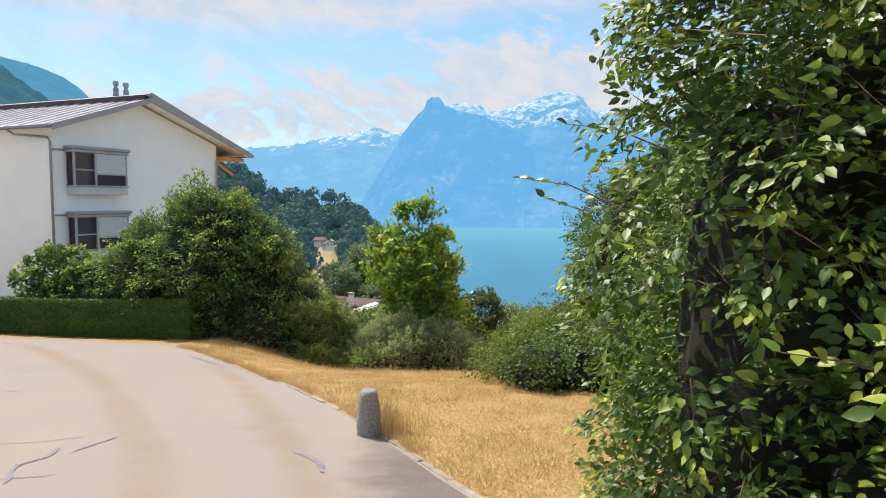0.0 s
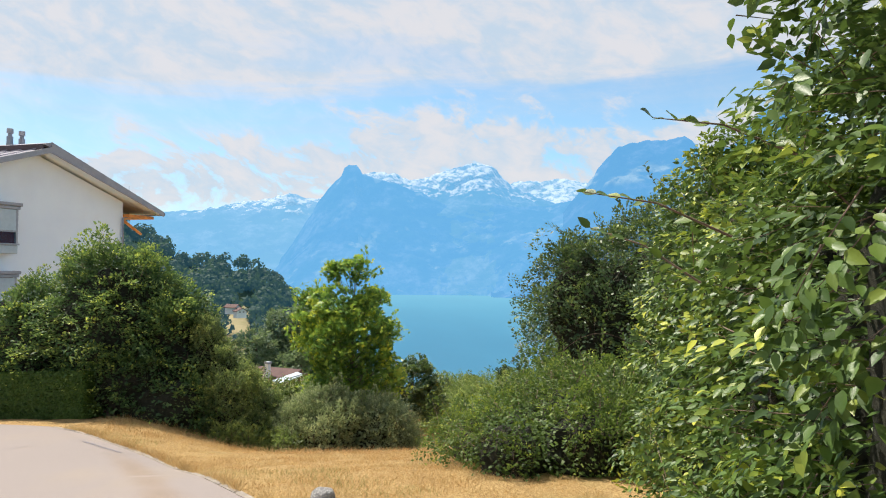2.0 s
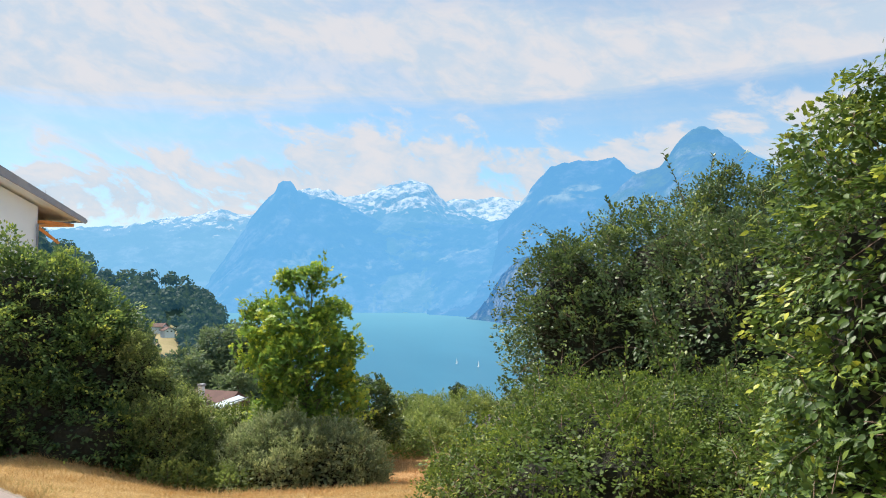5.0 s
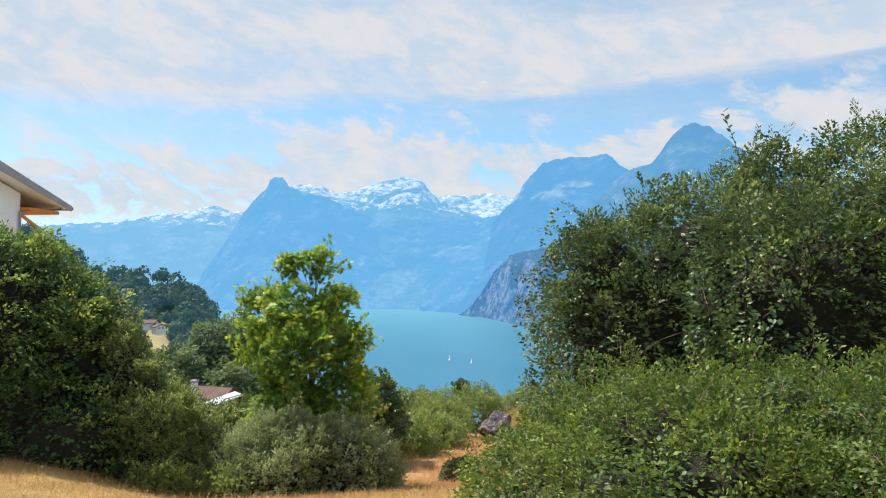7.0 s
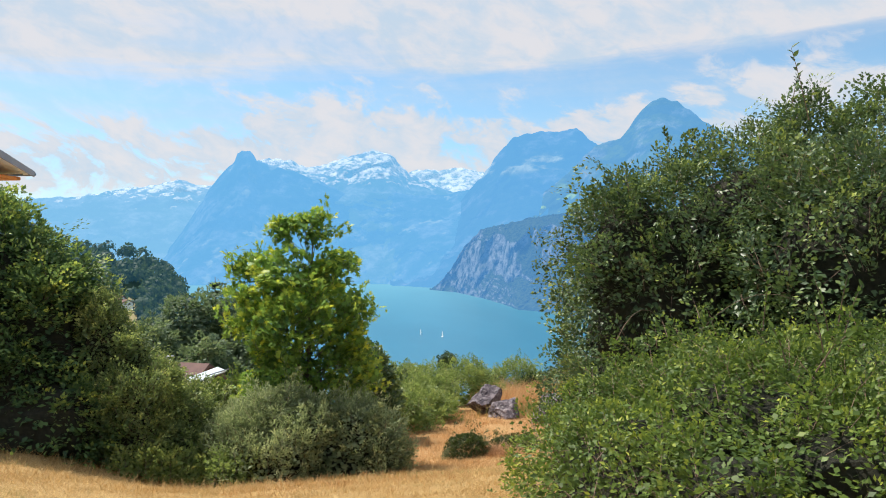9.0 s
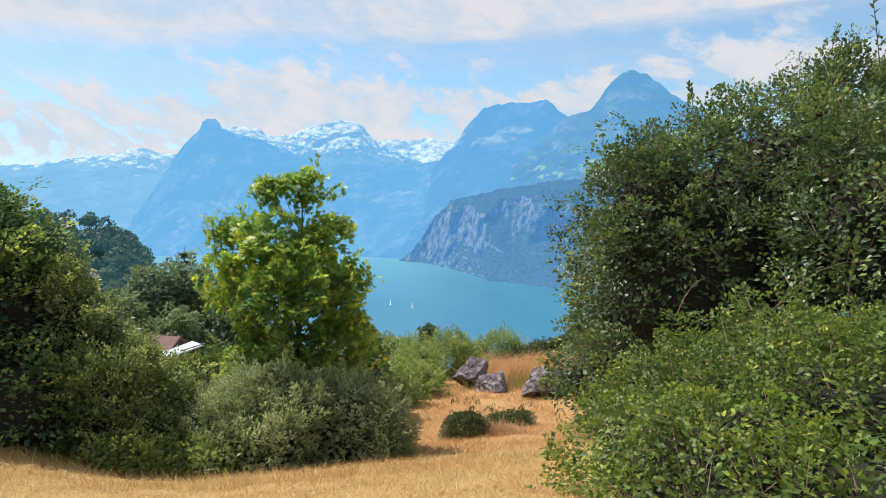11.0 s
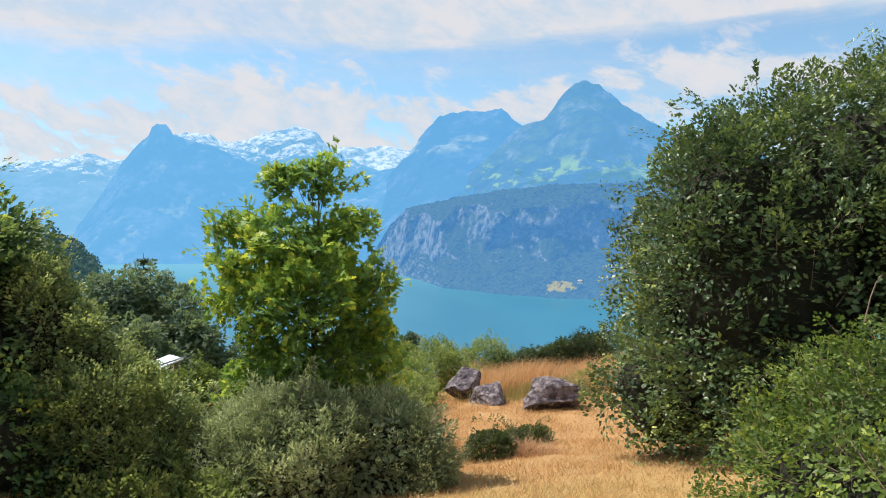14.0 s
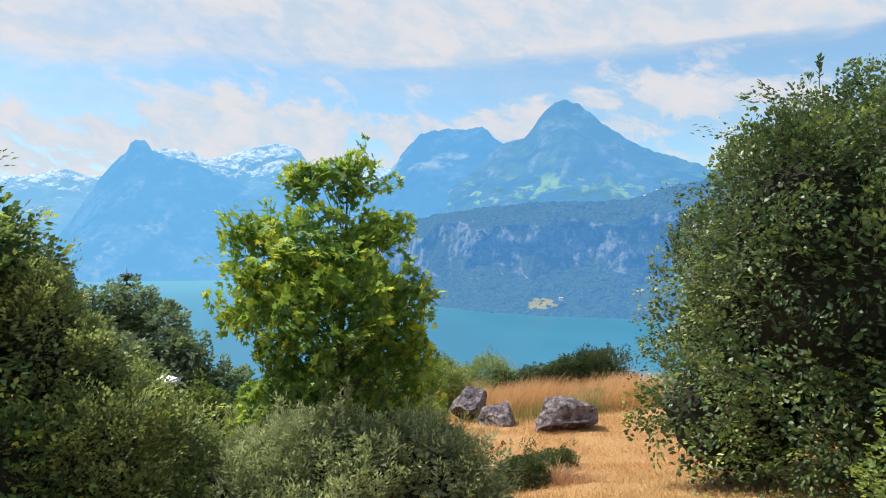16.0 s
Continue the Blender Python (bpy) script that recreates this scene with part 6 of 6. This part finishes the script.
build_shelter()
bush("hollow_bush", "bright green bush in the hollow before the shelter", [(-3.4, 26.0, -4.0, 1.0, 0.8, 1.0), (-2.5, 26.2, -4.0, 0.9, 0.8, 1.05), (-4.4, 25.6, -3.7, 0.9, 0.8, 1.1)], 552, 171, SIMPLE, M_DOGWOOD, 0.09, 4, leaves=30, length=0.51, inner=0.35, lump=0.15, up=0.5)


def sail_boat(x, y):
    t = thing("sailing_boat", "tiny white sailing boat far out on the lake", "boat", (x, y, LAKE_Z), "boats on the lake")
    bm = bmesh.new()
    secs = []
    for i, (yy, w) in enumerate(((-4, 0.9), (-1.5, 1.3), (1.5, 1.1), (4.2, 0.05))):
        secs.append([bm.verts.new(v) for v in ((-w, yy, 1.0), (-w * 0.6, yy, -0.3), (w * 0.6, yy, -0.3), (w, yy, 1.0))])
    for a, b in zip(secs, secs[1:]):
        for k in range(4):
            bm.faces.new((a[k], a[(k + 1) % 4], b[(k + 1) % 4], b[k]))
    bm.faces.new(secs[0]), bm.faces.new(secs[-1])
    bmesh.ops.recalc_face_normals(bm, faces=bm.faces[:])
    part("hull", bm, M_WHITE, t)
    part("mast", tube(bmesh.new(), [(0, 0.5, 0.9), (0, 0.5, 11)], [0.1, 0.05], 5), M_ZINC, t)
    bm = bmesh.new()
    a = [bm.verts.new(v) for v in ((0.06, 0.3, 2.0), (0.06, 0.3, 10.6), (0.9, -3.6, 2.0))]
    b = [bm.verts.new(v.co + Vector((0.05, 0, 0))) for v in a]
    bm.faces.new(a), bm.faces.new(b[::-1])
    for k in range(3):
        bm.faces.new((a[k], b[k], b[(k + 1) % 3], a[(k + 1) % 3]))
    part("sail", bm, M_WHITE, t)


sail_boat(262, 1075)
sail_boat(236, 1120)

for k, (a, d, z) in enumerate([(38.2, 1840, 148), (39.1, 1850, 161), (39.5, 1835, 152), (40.1, 1852, 170), (40.9, 1846, 172), (41.3, 1838, 163), (42.2, 1850, 180), (31.5, 1490, -100)]):
    cottage(EYE0.x + math.sin(radians(a)) * d, EYE0.y + math.cos(radians(a)) * d, z, 7, 9, 4.5, M_ROOFTILE, M_WHITE, a * 7 % 90, "tiny pale house on the mountainside across the lake", "far houses across the lake", False)

# ---------------------------------------------------------------- grass


def blades(name, label, xy, height, width, mat, lean=0.45, seed=5, tuft=None):
    r = np.random.default_rng(seed)
    n = len(xy)
    z = ground_z(xy[:, 0], xy[:, 1])
    base = np.column_stack([xy, z - 0.005])
    a = r.uniform(0, 6.283, n)
    w = width * r.uniform(0.6, 1.3, n)
    side = np.column_stack([np.cos(a), np.sin(a), np.zeros(n)]) * w[:, None]
    bend = r.normal(0, lean, (n, 2))
    if tuft is not None:
        bend = bend + tuft
    tip = base + np.column_stack([bend * height[:, None], height])
    midp = base + np.column_stack([bend * height[:, None] * 0.35, height * 0.6])
    if height.max() < 0.2:
        v = np.stack([base - side, base + side, tip], 1)
        f = np.array([(0, 1, 2)])[None] + (np.arange(n) * 3)[:, None, None]
        ob = part(name, mesh_arrays(name, v, f.reshape(-1, 3), mat), mat)
        return tagged(ob, label, "grass", kind="stuff")
    v = np.stack([base - side, base + side, midp + side * 0.7, tip, midp - side * 0.7], 1)
    f = np.array([(0, 1, 2), (0, 2, 4), (4, 2, 3)])[None] + (np.arange(n) * 5)[:, None, None]
    ob = part(name, mesh_arrays(name, v, f.reshape(-1, 3), mat), mat)
    return tagged(ob, label, "grass", kind="stuff")


def scatter(n, x0, x1, y0, y1, seed, margin=0.05):
    r = np.random.default_rng(seed)
    x, y = r.uniform(x0, x1, n), r.uniform(y0, y1, n)
    ok = x > np.interp(y, EDGE_Y, EDGE_X) + margin
    return np.column_stack([x, y])[ok]


def clumpy(xy, scale, seed):
    p = np.column_stack([xy, np.zeros(len(xy))])
    return wobble(p, scale, 1.0, seed)


near = scatter(190000, -6.5, 2.6, 4.5, 20.5, 501)
near = near[np.random.default_rng(504).random(len(near)) < np.clip((22.0 - near[:, 1]) / 5, 0.2, 1)]
h1 = np.random.default_rng(502).uniform(0.02, 0.062, len(near)) * (1 + 0.5 * np.clip(clumpy(near, 2.5, 3), -0.8, 1.2))
blades("dry_grass", "short mown sun-dried straw-coloured grass", near, h1, 0.0036, M_BLADE, 1.0, 503)
far_xy = scatter(115000, -2.0, 12.5, 15.5, 36.0, 511)
far_xy = far_xy[np.random.default_rng(514).random(len(far_xy)) < np.clip((far_xy[:, 1] - 15.5) / 6, 0, 1)]
blades("dry_grass", "short sun-dried grass round the boulders", far_xy, np.random.default_rng(512).uniform(0.04, 0.14, len(far_xy)), 0.0065, M_BLADE_FAR, 0.7, 513)
gr = scatter(42000, -6.5, 2.6, 4.5, 20.5, 521)
gr = gr[clumpy(gr, 1.3, 8) > 0.45]
blades("green_grass", "thin green blades among the dry grass", gr, np.random.default_rng(522).uniform(0.04, 0.11, len(gr)), 0.003, M_BLADE_G, 0.5, 523)
r5 = np.random.default_rng(531)
ty = r5.uniform(4.2, 17.2, 5200)
tx = np.interp(ty, EDGE_Y, EDGE_X) + np.abs(r5.normal(0.05, 0.10, len(ty)))
edge_xy = np.column_stack([tx, ty])
edge_xy = edge_xy[clumpy(edge_xy, 3.0, 4) > -0.3]
blades("verge_tufts", "taller dry tufts along the road edge", edge_xy, np.random.default_rng(532).uniform(0.05, 0.17, len(edge_xy)), 0.0035, M_BLADE, 0.6, 533)
bo = np.column_stack([r5.normal(-0.34, 0.20, 900), r5.normal(7.92, 0.13, 900)])
bo = bo[(np.hypot(bo[:, 0] + 0.40, bo[:, 1] - 7.83) > 0.16) & (bo[:, 0] > np.interp(bo[:, 1], EDGE_Y, EDGE_X) - 0.12)]
blades("bollard_tuft", "long dry grass stalks round the bollard", bo, np.random.default_rng(534).uniform(0.15, 0.52, len(bo)), 0.003, M_TALL, 0.16, 535)
tall = np.column_stack([r5.uniform(8.2, 17.5, 19000), r5.uniform(33.0, 41.5, 19000)])
tall = tall[(tall[:, 1] > 34.2 + 0.5 * np.sin(tall[:, 0] * 1.3)) | (tall[:, 0] > 10.5)]
blades("tall_grass", "tall bleached grass waving behind the boulders", tall, np.random.default_rng(541).uniform(0.45, 1.25, len(tall)) * (1 + 0.25 * np.clip(clumpy(tall, 1.6, 12), -1, 1)), 0.009, M_TALL_FAR, 0.26, 542, np.array((0.30, -0.05)))
brow = np.column_stack([r5.uniform(-6.0, 1.6, 5200), r5.uniform(16.8, 19.4, 5200)])
brow = brow[clumpy(brow, 2.0, 6) > 0.1]
blades("brow_tufts", "dry tufts at the foot of the shrubs", brow, np.random.default_rng(551).uniform(0.06, 0.20, len(brow)), 0.004, M_BLADE, 0.6, 552)

tus = np.column_stack([r5.uniform(2.5, 12.5, 16000), r5.uniform(22.0, 34.5, 16000)])
tus = tus[clumpy(tus, 1.9, 31) > 0.42]
blades("dry_tussocks", "ragged dry tussocks among the boulders", tus, np.random.default_rng(561).uniform(0.08, 0.30, len(tus)), 0.006, M_TALL_FAR, 0.5, 562)
weed = np.column_stack([r5.normal(9.9, 1.6, 1500), r5.normal(33.4, 0.7, 1500)])
blades("green_weeds", "thin green weeds rising through the tall dry grass", weed, np.random.default_rng(571).uniform(0.2, 0.7, len(weed)), 0.008, M_BLADE_G, 0.3, 572)
heap = np.column_stack([r5.normal(3.85, 0.42, 2600), r5.normal(23.0, 0.42, 2600)])
blades("dry_heap", "heap of reddish dry stalks beside the clipped shrubs", heap, np.random.default_rng(581).uniform(0.12, 0.42, len(heap)) * np.exp(-((heap[:, 0] - 3.85) ** 2 + (heap[:, 1] - 23.0) ** 2) * 1.3), 0.006, M_HEAP, 0.9, 582)
